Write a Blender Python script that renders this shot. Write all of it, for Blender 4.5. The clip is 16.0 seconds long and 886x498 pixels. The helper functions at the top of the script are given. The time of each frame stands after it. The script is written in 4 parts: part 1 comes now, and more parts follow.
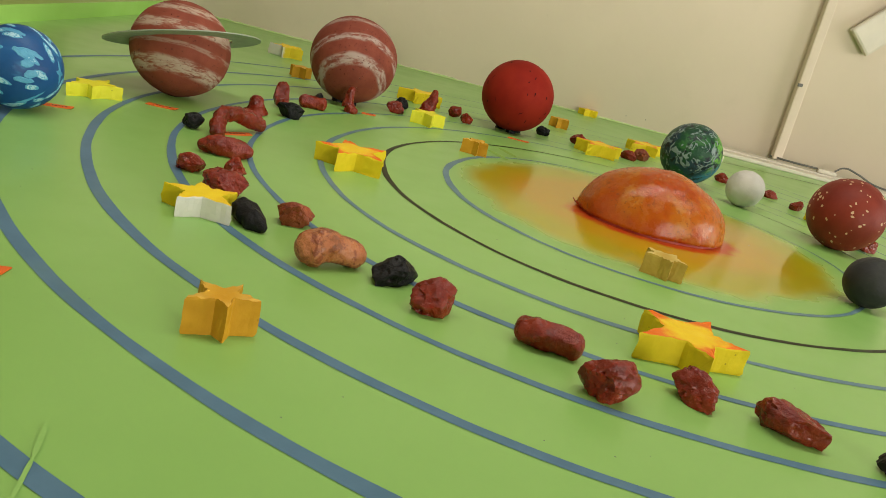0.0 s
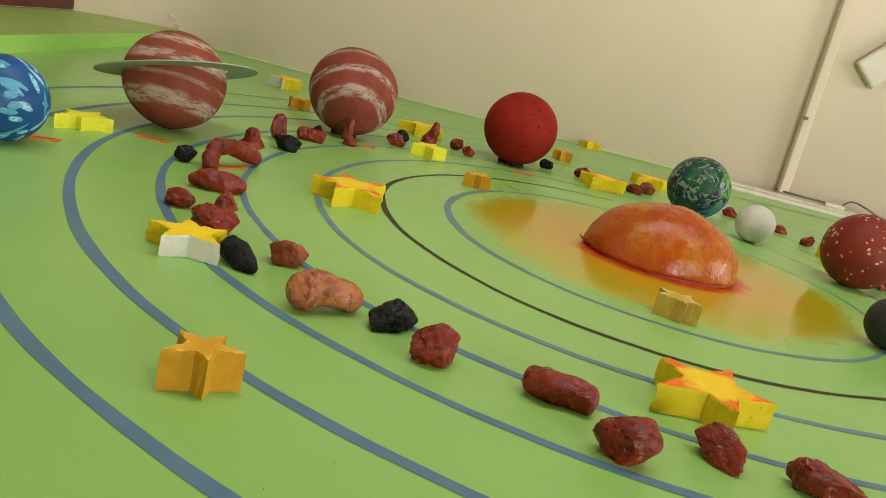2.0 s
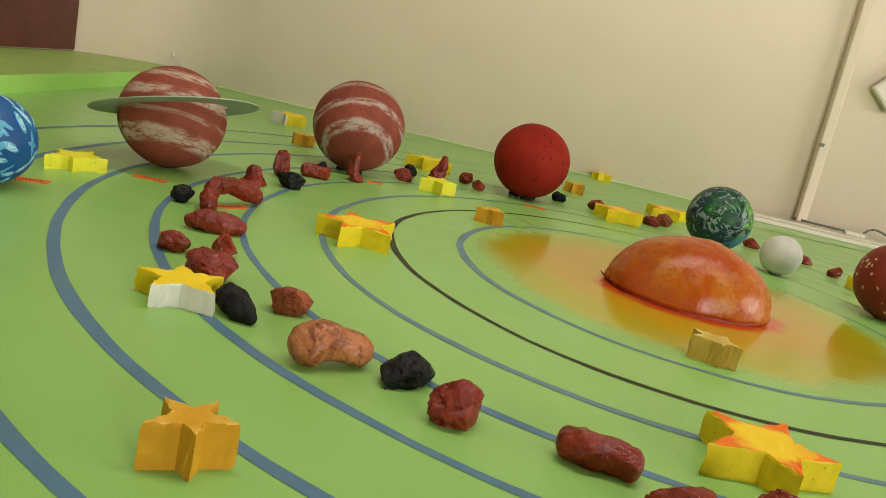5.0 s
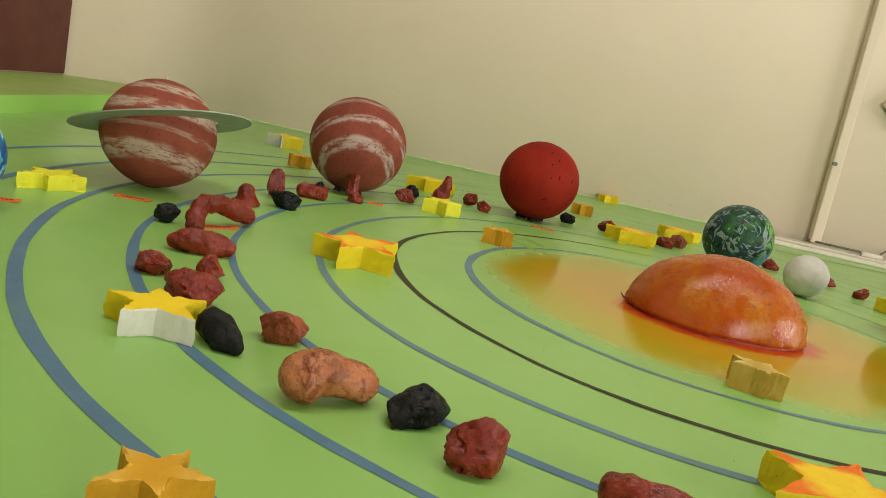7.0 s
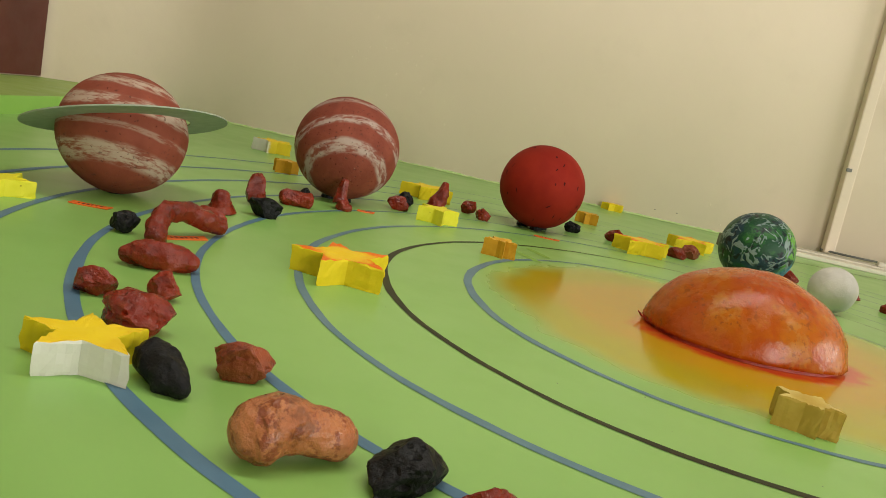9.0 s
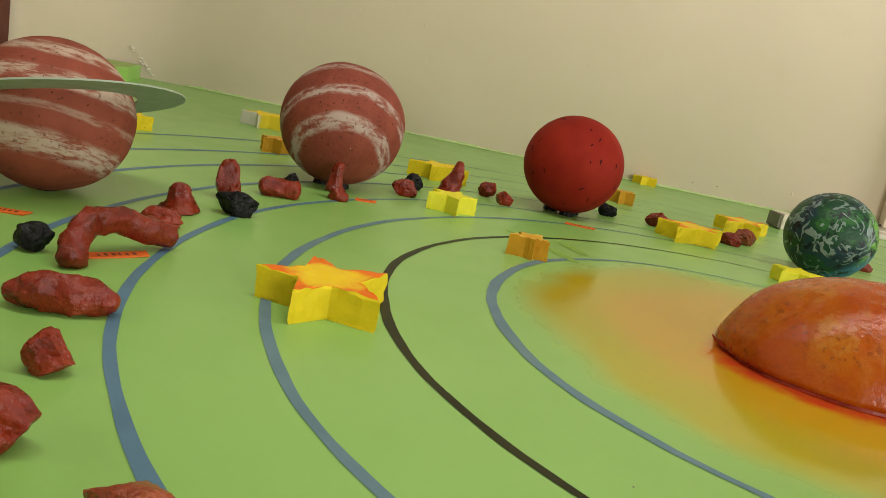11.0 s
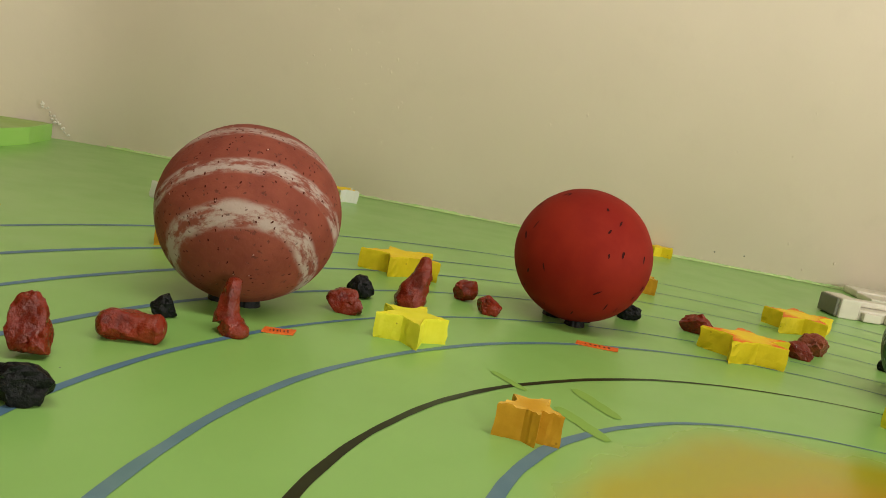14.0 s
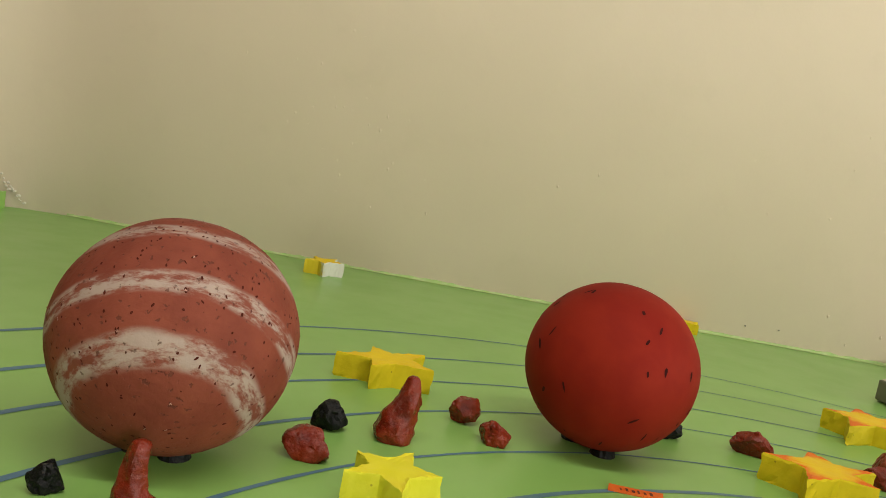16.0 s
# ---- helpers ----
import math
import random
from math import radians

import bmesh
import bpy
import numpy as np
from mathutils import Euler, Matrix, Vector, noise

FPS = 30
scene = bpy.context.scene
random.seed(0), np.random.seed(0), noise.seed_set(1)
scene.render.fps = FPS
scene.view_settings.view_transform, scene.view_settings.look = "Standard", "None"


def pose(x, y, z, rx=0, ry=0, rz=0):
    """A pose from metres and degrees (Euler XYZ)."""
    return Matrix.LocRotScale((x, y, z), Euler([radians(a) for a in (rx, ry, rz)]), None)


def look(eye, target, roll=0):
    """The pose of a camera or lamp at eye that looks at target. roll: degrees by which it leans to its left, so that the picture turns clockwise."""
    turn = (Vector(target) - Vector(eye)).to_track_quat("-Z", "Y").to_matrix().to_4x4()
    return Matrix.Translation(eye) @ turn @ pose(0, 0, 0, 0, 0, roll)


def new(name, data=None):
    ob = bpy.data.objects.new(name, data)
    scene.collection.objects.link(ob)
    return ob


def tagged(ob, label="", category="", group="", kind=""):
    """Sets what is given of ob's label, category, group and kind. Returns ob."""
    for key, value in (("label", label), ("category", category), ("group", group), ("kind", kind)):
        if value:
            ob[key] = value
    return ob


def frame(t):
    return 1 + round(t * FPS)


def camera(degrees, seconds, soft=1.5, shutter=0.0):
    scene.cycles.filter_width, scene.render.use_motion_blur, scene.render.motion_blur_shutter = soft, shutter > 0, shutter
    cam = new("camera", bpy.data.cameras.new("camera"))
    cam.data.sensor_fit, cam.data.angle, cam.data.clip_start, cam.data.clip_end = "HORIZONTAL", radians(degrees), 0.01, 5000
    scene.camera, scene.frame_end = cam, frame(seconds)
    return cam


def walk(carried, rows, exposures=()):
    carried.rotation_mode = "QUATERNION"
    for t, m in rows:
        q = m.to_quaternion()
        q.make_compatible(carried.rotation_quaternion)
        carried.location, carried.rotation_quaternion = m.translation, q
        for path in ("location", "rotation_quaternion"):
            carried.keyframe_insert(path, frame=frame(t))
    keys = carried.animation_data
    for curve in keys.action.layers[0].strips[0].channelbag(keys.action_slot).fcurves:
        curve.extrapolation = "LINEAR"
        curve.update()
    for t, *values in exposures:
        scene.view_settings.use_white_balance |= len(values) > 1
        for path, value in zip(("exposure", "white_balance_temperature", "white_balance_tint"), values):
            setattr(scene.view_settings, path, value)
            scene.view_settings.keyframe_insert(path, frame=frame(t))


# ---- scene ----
cam = camera(61.0, 16.0, 0.6)
PATH = [
    (0, (0.0255, -0.0749, 0.2541), (0.1667, 1.8186, -0.3741), 14.54),
    (0.5, (0.0246, -0.0639, 0.2525), (0.1655, 1.8343, -0.3613), 14.51),
    (1, (0.0259, -0.0511, 0.2515), (0.1574, 1.8539, -0.3434), 14.48),
    (1.5, (0.0262, -0.0392, 0.2500), (0.1513, 1.8732, -0.3218), 14.48),
    (2, (0.0248, -0.0291, 0.2491), (0.1459, 1.8892, -0.3035), 14.48),
    (2.5, (0.0243, -0.0176, 0.2481), (0.1437, 1.9054, -0.2883), 14.42),
    (3, (0.0230, -0.0069, 0.2467), (0.1350, 1.9212, -0.2728), 14.23),
    (3.5, (0.0216, 0.0015, 0.2463), (0.1206, 1.9335, -0.2613), 13.98),
    (4, (0.0204, 0.0093, 0.2444), (0.1175, 1.9443, -0.2517), 13.75),
    (6.5, (0.0127, 0.0862, 0.2188), (0.0787, 2.0402, -0.2027), 12.48),
    (7, (0.0119, 0.1067, 0.2090), (0.0845, 2.0654, -0.1886), 12.51),
    (7.5, (0.0145, 0.1271, 0.2023), (0.0943, 2.0901, -0.1724), 12.64),
    (8, (0.0171, 0.1520, 0.1979), (0.0987, 2.1179, -0.1605), 12.69),
    (10.5, (0.0115, 0.3438, 0.1907), (0.0718, 2.2928, -0.2537), 11.79),
    (11, (0.0126, 0.4097, 0.1941), (0.0713, 2.3532, -0.2745), 11.63),
    (11.5, (0.0149, 0.4785, 0.1948), (0.0839, 2.4218, -0.2731), 11.36),
    (12, (0.0151, 0.5444, 0.1984), (0.0891, 2.4919, -0.2505), 11.03),
    (12.5, (0.0180, 0.5993, 0.2086), (0.0729, 2.5507, -0.2264), 10.74),
    (13, (0.0184, 0.6524, 0.2117), (0.0812, 2.6073, -0.2060), 10.67),
    (13.5, (0.0261, 0.7027, 0.2111), (0.0983, 2.6636, -0.1757), 10.62),
    (14, (0.0353, 0.7565, 0.2122), (0.1031, 2.7247, -0.1364), 10.56),
    (14.5, (0.0390, 0.8119, 0.2267), (0.0937, 2.7853, -0.0937), 10.65),
    (15, (0.0398, 0.8609, 0.2372), (0.0834, 2.8399, -0.0488), 10.44),
    (15.5, (0.0401, 0.9046, 0.2436), (0.0849, 2.8875, -0.0136), 10.14),
    (16, (0.0386, 0.9369, 0.2427), (0.0839, 2.9229, 0.0111), 9.80),
]
walk(cam, [(t, look(eye, target, roll)) for t, eye, target, roll in PATH])

# ---- light ----
world = bpy.data.worlds.new("world")
scene.world = world
world.use_nodes = True
sky = world.node_tree.nodes.new("ShaderNodeTexSky")
sky.sky_type, sky.sun_disc = "NISHITA", False
sky.sun_elevation, sky.sun_rotation = radians(35), radians(90)
world.node_tree.links.new(sky.outputs[0], world.node_tree.nodes["Background"].inputs[0])
world.node_tree.nodes["Background"].inputs[1].default_value = 0.1


def area(name, eye, target, sx, sy, watts, colour):
    lamp = bpy.data.lights.new(name, "AREA")
    lamp.shape, lamp.size, lamp.size_y, lamp.energy, lamp.color = "RECTANGLE", sx, sy, watts, colour
    ob = new(name, lamp)
    ob.matrix_world = look(eye, target)
    return ob


# stands for the unseen window on the right that shadows fall away from
area("unseen_area_light", (5.17, 0.0, 0.96), (0.2, 1.2, 0.1), 2.3, 1.15, 84, (1.0, 0.945, 0.875))
# fill light added behind the viewpoint, where no window is known
area("unseen_area_light", (2.4, -2.97, 0.88), (0.1, 1.6, 0.1), 1.35, 1.2, 90, (1.0, 0.94, 0.87))
# no tube is seen: overhead light added for bright tops and the far board
area("overhead_light", (0.4, 0.85, 2.02), (0.4, 0.85, 0), 2.4, 0.12, 27, (1.0, 0.94, 0.85))


# ---- materials ----
class Nodes:
    """A small shorthand for a node material."""

    def __init__(self, name, rough=0.6, coords="Object", spec=0.5):
        self.m = bpy.data.materials.new(name)
        self.m.use_nodes = True
        self.t = self.m.node_tree
        self.b = self.t.nodes["Principled BSDF"]
        self.b.inputs["Roughness"].default_value = rough
        self.b.inputs["Specular IOR Level"].default_value = spec
        self.co = self.t.nodes.new("ShaderNodeTexCoord").outputs[coords]

    def link(self, a, b):
        self.t.links.new(a, b)

    def put(self, sock, v):
        if isinstance(v, bpy.types.NodeSocket):
            self.link(v, sock)
        elif isinstance(v, tuple) and len(v) == 3 and sock.type == "RGBA":
            sock.default_value = (*v, 1)
        else:
            sock.default_value = v

    def scaled(self, v, rot=(0, 0, 0), loc=(0, 0, 0), co=None):
        n = self.t.nodes.new("ShaderNodeMapping")
        self.put(n.inputs["Vector"], co or self.co)
        n.inputs["Scale"].default_value, n.inputs["Rotation"].default_value, n.inputs["Location"].default_value = v, rot, loc
        return n.outputs[0]

    def noise(self, scale, detail=3.0, rough=0.55, co=None, dist=0.0):
        n = self.t.nodes.new("ShaderNodeTexNoise")
        self.put(n.inputs["Vector"], co or self.co)
        n.inputs["Scale"].default_value, n.inputs["Detail"].default_value = scale, detail
        n.inputs["Roughness"].default_value, n.inputs["Distortion"].default_value = rough, dist
        return n.outputs["Fac"]

    def cells(self, scale, co=None, out="Distance", rand=1.0):
        n = self.t.nodes.new("ShaderNodeTexVoronoi")
        self.put(n.inputs["Vector"], co or self.co)
        n.inputs["Scale"].default_value, n.inputs["Randomness"].default_value = scale, rand
        return n.outputs[out]

    def math(self, op, a, b=0.0, c=0.0):
        n = self.t.nodes.new("ShaderNodeMath")
        n.operation = op
        self.put(n.inputs[0], a), self.put(n.inputs[1], b), self.put(n.inputs[2], c)
        return n.outputs[0]

    def step(self, v, lo, hi, a=0.0, b=1.0):
        n = self.t.nodes.new("ShaderNodeMapRange")
        n.interpolation_type = "SMOOTHSTEP"
        for i, x in enumerate((v, lo, hi, a, b)):
            self.put(n.inputs[i], x)
        return n.outputs[0]

    def mix(self, f, a, b):
        n = self.t.nodes.new("ShaderNodeMix")
        n.data_type = "RGBA"
        self.put(n.inputs[0], f), self.put(n.inputs[6], a), self.put(n.inputs[7], b)
        return n.outputs[2]

    def axes(self, co=None):
        n = self.t.nodes.new("ShaderNodeSeparateXYZ")
        self.put(n.inputs[0], co or self.co)
        return n.outputs

    def attr(self, name):
        n = self.t.nodes.new("ShaderNodeAttribute")
        n.attribute_name = name
        return n.outputs["Fac"]

    def random(self):
        return self.t.nodes.new("ShaderNodeObjectInfo").outputs["Random"]

    def bump(self, h, strength, dist):
        n = self.t.nodes.new("ShaderNodeBump")
        n.inputs["Strength"].default_value, n.inputs["Distance"].default_value = strength, dist
        self.put(n.inputs["Height"], h)
        if self.b.inputs["Normal"].is_linked:
            self.link(self.b.inputs["Normal"].links[0].from_socket, n.inputs["Normal"])
        self.link(n.outputs[0], self.b.inputs["Normal"])

    def colour(self, c):
        self.put(self.b.inputs["Base Color"], c)
        return self.m

    def rough(self, v):
        self.put(self.b.inputs["Roughness"], v)


def plain(name, a, b, scale=30.0, rough=0.6, bump=0.2, size=0.001, fine=400.0, spec=0.5):
    n = Nodes(name, rough, spec=spec)
    n.rough(n.step(n.noise(scale * 2.3), 0.3, 0.7, rough - 0.06, rough + 0.08))
    n.bump(n.noise(fine, 4), bump, size)
    return n.colour(n.mix(n.step(n.noise(scale, 5), 0.3, 0.7), a, b))


def wall_paint():
    n = Nodes("cream_wall_paint", 0.55)
    c = n.mix(n.step(n.noise(1.6, 4), 0.3, 0.7), (0.655, 0.563, 0.437), (0.695, 0.598, 0.467))
    c = n.mix(n.step(n.noise(9, 5, 0.65), 0.52, 0.75, 0, 0.35), c, (0.615, 0.53, 0.405))
    n.bump(n.noise(5, 3), 0.25, 0.012)
    n.bump(n.noise(160, 4), 0.12, 0.0012)
    return n.colour(c)


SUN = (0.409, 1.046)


def board_paint():
    n = Nodes("green_board_paint", 0.34, spec=0.45)
    x, y, z = n.axes()
    big, mid, fine = n.noise(2.2, 3), n.noise(14, 4), n.noise(60, 4)
    green = n.mix(n.step(big, 0.3, 0.7), (0.236, 0.458, 0.110), (0.262, 0.488, 0.128))
    green = n.mix(n.step(mid, 0.45, 0.75, 0, 0.3), green, (0.225, 0.433, 0.098))
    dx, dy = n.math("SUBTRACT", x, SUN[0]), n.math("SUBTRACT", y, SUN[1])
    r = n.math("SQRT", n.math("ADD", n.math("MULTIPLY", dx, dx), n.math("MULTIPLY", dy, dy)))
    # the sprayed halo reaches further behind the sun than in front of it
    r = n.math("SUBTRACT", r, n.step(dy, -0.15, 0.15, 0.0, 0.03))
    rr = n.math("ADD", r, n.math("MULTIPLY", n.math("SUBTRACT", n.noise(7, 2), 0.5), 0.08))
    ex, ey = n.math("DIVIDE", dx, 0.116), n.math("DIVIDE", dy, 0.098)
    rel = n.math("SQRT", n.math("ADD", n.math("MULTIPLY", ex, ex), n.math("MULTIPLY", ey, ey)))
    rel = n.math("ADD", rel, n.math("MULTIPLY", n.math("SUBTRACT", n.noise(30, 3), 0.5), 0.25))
    # red spray by the hem; the dome's red and orange reflection is painted in too
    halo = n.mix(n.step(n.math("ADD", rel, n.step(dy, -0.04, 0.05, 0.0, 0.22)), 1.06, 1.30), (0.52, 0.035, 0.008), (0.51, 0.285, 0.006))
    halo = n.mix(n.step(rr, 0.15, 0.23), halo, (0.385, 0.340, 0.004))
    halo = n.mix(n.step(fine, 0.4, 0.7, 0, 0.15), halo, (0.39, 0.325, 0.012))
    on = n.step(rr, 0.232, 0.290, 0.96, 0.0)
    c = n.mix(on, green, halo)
    n.bump(n.noise(4, 2), 0.08, 0.004)
    n.bump(n.noise(220, 3), 0.015, 0.0005)
    n.rough(n.math("SUBTRACT", n.step(mid, 0.3, 0.7, 0.29, 0.35), n.math("MULTIPLY", on, 0.19)))
    return n.colour(c)


def line_paint(name, a, b):
    n = Nodes(name, 0.42, spec=0.16)
    n.bump(n.noise(300, 3), 0.05, 0.0004)
    c = n.mix(n.step(n.noise(25, 5, 0.6), 0.3, 0.7), a, b)
    return n.colour(n.mix(n.step(n.noise(6, 4), 0.55, 0.75, 0, 0.2), c, (0.20, 0.33, 0.14)))


def pores(n, scale, stretch, keep, size):
    """Scattered short dark pits, as in a carved foam ball."""
    co = n.scaled((1, 1, stretch))
    d = n.cells(scale, co)
    pick = n.axes(n.cells(scale, co, "Color"))[0]
    return n.math("MULTIPLY", n.step(d, size * 0.5, size, 1, 0), n.math("LESS_THAN", pick, keep))


def banded(name, radius, bands, base, dark, white, fibre=2.2):
    n = Nodes(name, 0.7, spec=0.2)
    z = n.math("DIVIDE", n.axes()[2], radius)
    z = n.math("ADD", z, n.math("MULTIPLY", n.math("SUBTRACT", n.noise(14, 4), 0.5), 0.16))
    streak = n.noise(55, 5, 0.7, n.scaled((0.7, 0.7, fibre)))
    c = n.mix(n.step(n.noise(30, 5), 0.3, 0.7), base, dark)
    m = None
    for at, half, amount in bands:
        d = n.math("ABSOLUTE", n.math("SUBTRACT", z, at))
        one = n.math("MULTIPLY", n.step(d, half * 0.55, half * 1.25, 1, 0), amount)
        m = one if m is None else n.math("MAXIMUM", m, one)
    m = n.math("MULTIPLY", m, n.step(streak, 0.38, 0.57, 0.05, 1.0))
    c = n.mix(m, c, white)
    small = n.step(n.noise(210, 3, 0.5), 0.64, 0.69)
    c = n.mix(n.math("MULTIPLY", small, 0.6), c, (0.09, 0.03, 0.02))
    n.bump(n.math("SUBTRACT", 1.0, small), 0.5, 0.0015)
    n.bump(n.noise(120, 4), 0.45, 0.002)
    return n.colour(c)


def mars_paint():
    n = Nodes("red_planet_paint", 0.7, spec=0.12)
    c = n.mix(n.step(n.noise(18, 4), 0.3, 0.7), (0.215, 0.012, 0.006), (0.265, 0.019, 0.008))
    c = n.mix(n.step(n.noise(5, 3), 0.5, 0.75, 0, 0.5), c, (0.20, 0.014, 0.008))
    n.bump(n.noise(260, 3), 0.12, 0.001)
    return n.colour(c)


def earth_paint():
    n = Nodes("blue_green_planet_paint", 0.42, spec=0.3)
    a, d = n.noise(16, 4, 0.6, None, 0.6), n.noise(75, 4, 0.6)
    x, y, z = n.axes()
    x = n.math("MULTIPLY", x, -1.0)
    c = n.mix(n.step(a, 0.42, 0.50), (0.012, 0.042, 0.060), (0.008, 0.060, 0.024))
    c = n.mix(n.math("MULTIPLY", n.step(a, 0.55, 0.60), n.step(d, 0.44, 0.52)), c, (0.022, 0.12, 0.024))
    sunny = n.math("ADD", n.math("SUBTRACT", x, n.math("MULTIPLY", z, 0.2)), n.math("MULTIPLY", a, 0.04))
    c = n.mix(n.math("MULTIPLY", n.step(sunny, 0.032, 0.052), n.step(d, 0.42, 0.52)), c, (0.11, 0.34, 0.03))
    low = n.math("SUBTRACT", n.math("MULTIPLY", x, 0.8), z)
    c = n.mix(n.math("MULTIPLY", n.step(low, 0.036, 0.056), n.step(d, 0.38, 0.5)), c, (0.045, 0.22, 0.44))
    c = n.mix(n.step(d, 0.44, 0.38), c, (0.005, 0.010, 0.014))
    # short curled pale dabs
    b = n.noise(34, 2, 0.5, n.scaled((1, 1, 1), (0, 0, 0), (2, 5, 1)), 1.2)
    dab = n.math("MULTIPLY", n.step(n.math("ABSOLUTE", n.math("SUBTRACT", b, 0.55)), 0.028, 0.046, 0.95, 0), n.step(n.noise(40, 2), 0.44, 0.50))
    c = n.mix(dab, c, (0.20, 0.28, 0.26))
    n.bump(n.math("ADD", d, dab), 0.7, 0.003)
    return n.colour(c)


def uranus_paint():
    n = Nodes("blue_planet_paint", 0.45, spec=0.3)
    c = n.mix(n.step(n.noise(14, 4), 0.3, 0.7), (0.008, 0.060, 0.20), (0.012, 0.095, 0.27))
    c = n.mix(n.step(n.noise(40, 3, 0.6, n.scaled((1, 1, 0.4))), 0.55, 0.65, 0, 0.7), c, (0.02, 0.15, 0.33))
    n.bump(n.noise(90, 4), 0.3, 0.002)
    return n.colour(c)


def venus_paint():
    n = Nodes("dark_red_speckled_planet_paint", 0.55, spec=0.25)
    c = n.mix(n.step(n.noise(20, 4), 0.3, 0.7), (0.155, 0.018, 0.009), (0.21, 0.028, 0.013))
    n.bump(n.noise(110, 4), 0.3, 0.002)
    return n.colour(c)


def sun_paint():
    n = Nodes("orange_sun_paint", 0.3, spec=0.3)
    c = n.mix(n.step(n.noise(16, 5, 0.65, None, 0.5), 0.36, 0.64), (0.36, 0.062, 0.003), (0.42, 0.118, 0.006))
    c = n.mix(n.step(n.noise(30, 5, 0.7), 0.54, 0.64, 0, 0.45), c, (0.46, 0.21, 0.025))
    c = n.mix(n.step(n.noise(12, 5, 0.65, n.scaled((1, 1, 1), (0, 0, 0), (4, 2, 7))), 0.53, 0.64, 0, 0.8), c, (0.34, 0.045, 0.005))
    c = n.mix(n.math("MULTIPLY", n.step(n.noise(190, 3, 0.5), 0.58, 0.64, 0, 0.65), n.step(n.noise(20, 2), 0.42, 0.58)), c, (0.17, 0.035, 0.006))
    n.rough(n.step(n.noise(60, 4), 0.35, 0.65, 0.14, 0.38))
    n.bump(n.noise(30, 4), 0.40, 0.006)
    n.bump(n.noise(90, 5, 0.65), 0.40, 0.0028)
    return n.colour(c)


def star_top(name, a, b, rim, amount):
    n = Nodes(name, 0.55, spec=0.25)
    c = n.mix(n.step(n.noise(55, 5), 0.3, 0.7), a, b)
    edge = n.math("ADD", n.attr("rim"), n.math("MULTIPLY", n.math("SUBTRACT", n.noise(42, 4), 0.5), 1.0))
    c = n.mix(n.step(edge, 0.10, 0.52, 0, 0.4 * amount), c, rim)
    c = n.mix(n.step(edge, 0.36, 0.62, 0, amount), c, rim)
    n.bump(n.noise(260, 4), 0.3, 0.001)
    return n.colour(c)


def star_side(name, a, b):
    n = Nodes(name, 0.65, spec=0.2)
    c = n.mix(n.step(n.noise(60, 5), 0.3, 0.7), a, b)
    c = n.mix(n.math("MULTIPLY", pores(n, 160, 1.0, 0.05, 0.2), 0.5), c, (0.12, 0.07, 0.01))
    n.bump(n.cells(300), 0.10, 0.0010)
    n.bump(n.noise(110, 5, 0.65), 0.35, 0.0014)
    return n.colour(c)


def rock_paint(name, a, b, worn, amount, rough, lo=0.58):
    n = Nodes(name, rough, spec=0.36 if a[0] > 0.05 else 0.24)
    co = n.co
    c = n.mix(n.step(n.noise(50, 5, 0.6), 0.3, 0.7), a, b)
    c = n.mix(n.step(n.noise(95, 4, 0.7), lo, lo + 0.09, 0, amount), c, worn)
    # dark mottling, which also paints in the shade of creases
    c = n.mix(n.step(n.noise(38, 5, 0.65), 0.46, 0.37, 0, 0.55), c, tuple(0.25 * v for v in a))
    r = n.random()
    c = n.mix(n.math("MULTIPLY", r, 0.35), c, tuple(0.55 * v for v in a))
    n.rough(n.step(n.noise(70), 0.3, 0.7, max(rough - 0.12, 0.12), rough + 0.14))
    n.bump(n.noise(55, 3, 0.5), 0.6, 0.006)
    n.bump(n.noise(150, 4, 0.6), 0.7, 0.0032)
    n.bump(n.noise(420, 2), 0.3, 0.0010)
    return n.colour(c)


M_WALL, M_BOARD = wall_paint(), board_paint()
M_MAROON = plain("maroon_panel_paint", (0.085, 0.016, 0.014), (0.11, 0.022, 0.018), 8, 0.45, 0.1)
M_LEDGE = plain("olive_ledge_paint", (0.31, 0.46, 0.11), (0.35, 0.50, 0.13), 6, 0.5, 0.1)
M_SKIRT = plain("bright_green_skirting_paint", (0.31, 0.59, 0.12), (0.35, 0.63, 0.14), 6, 0.4, 0.1)
# ceiling and floor are unseen; their tones are lowered to cut bounced light
M_CEIL = plain("grey_ceiling_paint", (0.36, 0.345, 0.31), (0.42, 0.405, 0.36), 3, 0.8, 0.1)
M_FLOOR = plain("grey_floor_tile", (0.17, 0.165, 0.15), (0.23, 0.225, 0.205), 4, 0.5, 0.1)
M_WOOD = plain("brown_table_wood", (0.16, 0.09, 0.045), (0.24, 0.14, 0.07), 12, 0.5, 0.2)
M_PLASTIC = plain("white_plastic", (0.58, 0.55, 0.44), (0.66, 0.62, 0.50), 14, 0.4, 0.05)
M_GREYEND = plain("dark_grey_plastic", (0.10, 0.105, 0.09), (0.14, 0.14, 0.12), 20, 0.5, 0.1)
M_CAP = plain("grey_plastic_end", (0.12, 0.12, 0.085), (0.16, 0.16, 0.115), 20, 0.5, 0.1)
M_PLASTER = plain("chipped_white_plaster", (0.62, 0.58, 0.48), (0.72, 0.68, 0.58), 60, 0.8, 0.5)
M_BLUE = line_paint("slate_blue_line_paint", (0.082, 0.168, 0.245), (0.10, 0.198, 0.285))
M_TEAL = line_paint("grey_blue_line_paint", (0.10, 0.19, 0.23), (0.13, 0.225, 0.265))
M_BROWN = line_paint("dark_brown_line_paint", (0.016, 0.019, 0.005), (0.026, 0.029, 0.009))
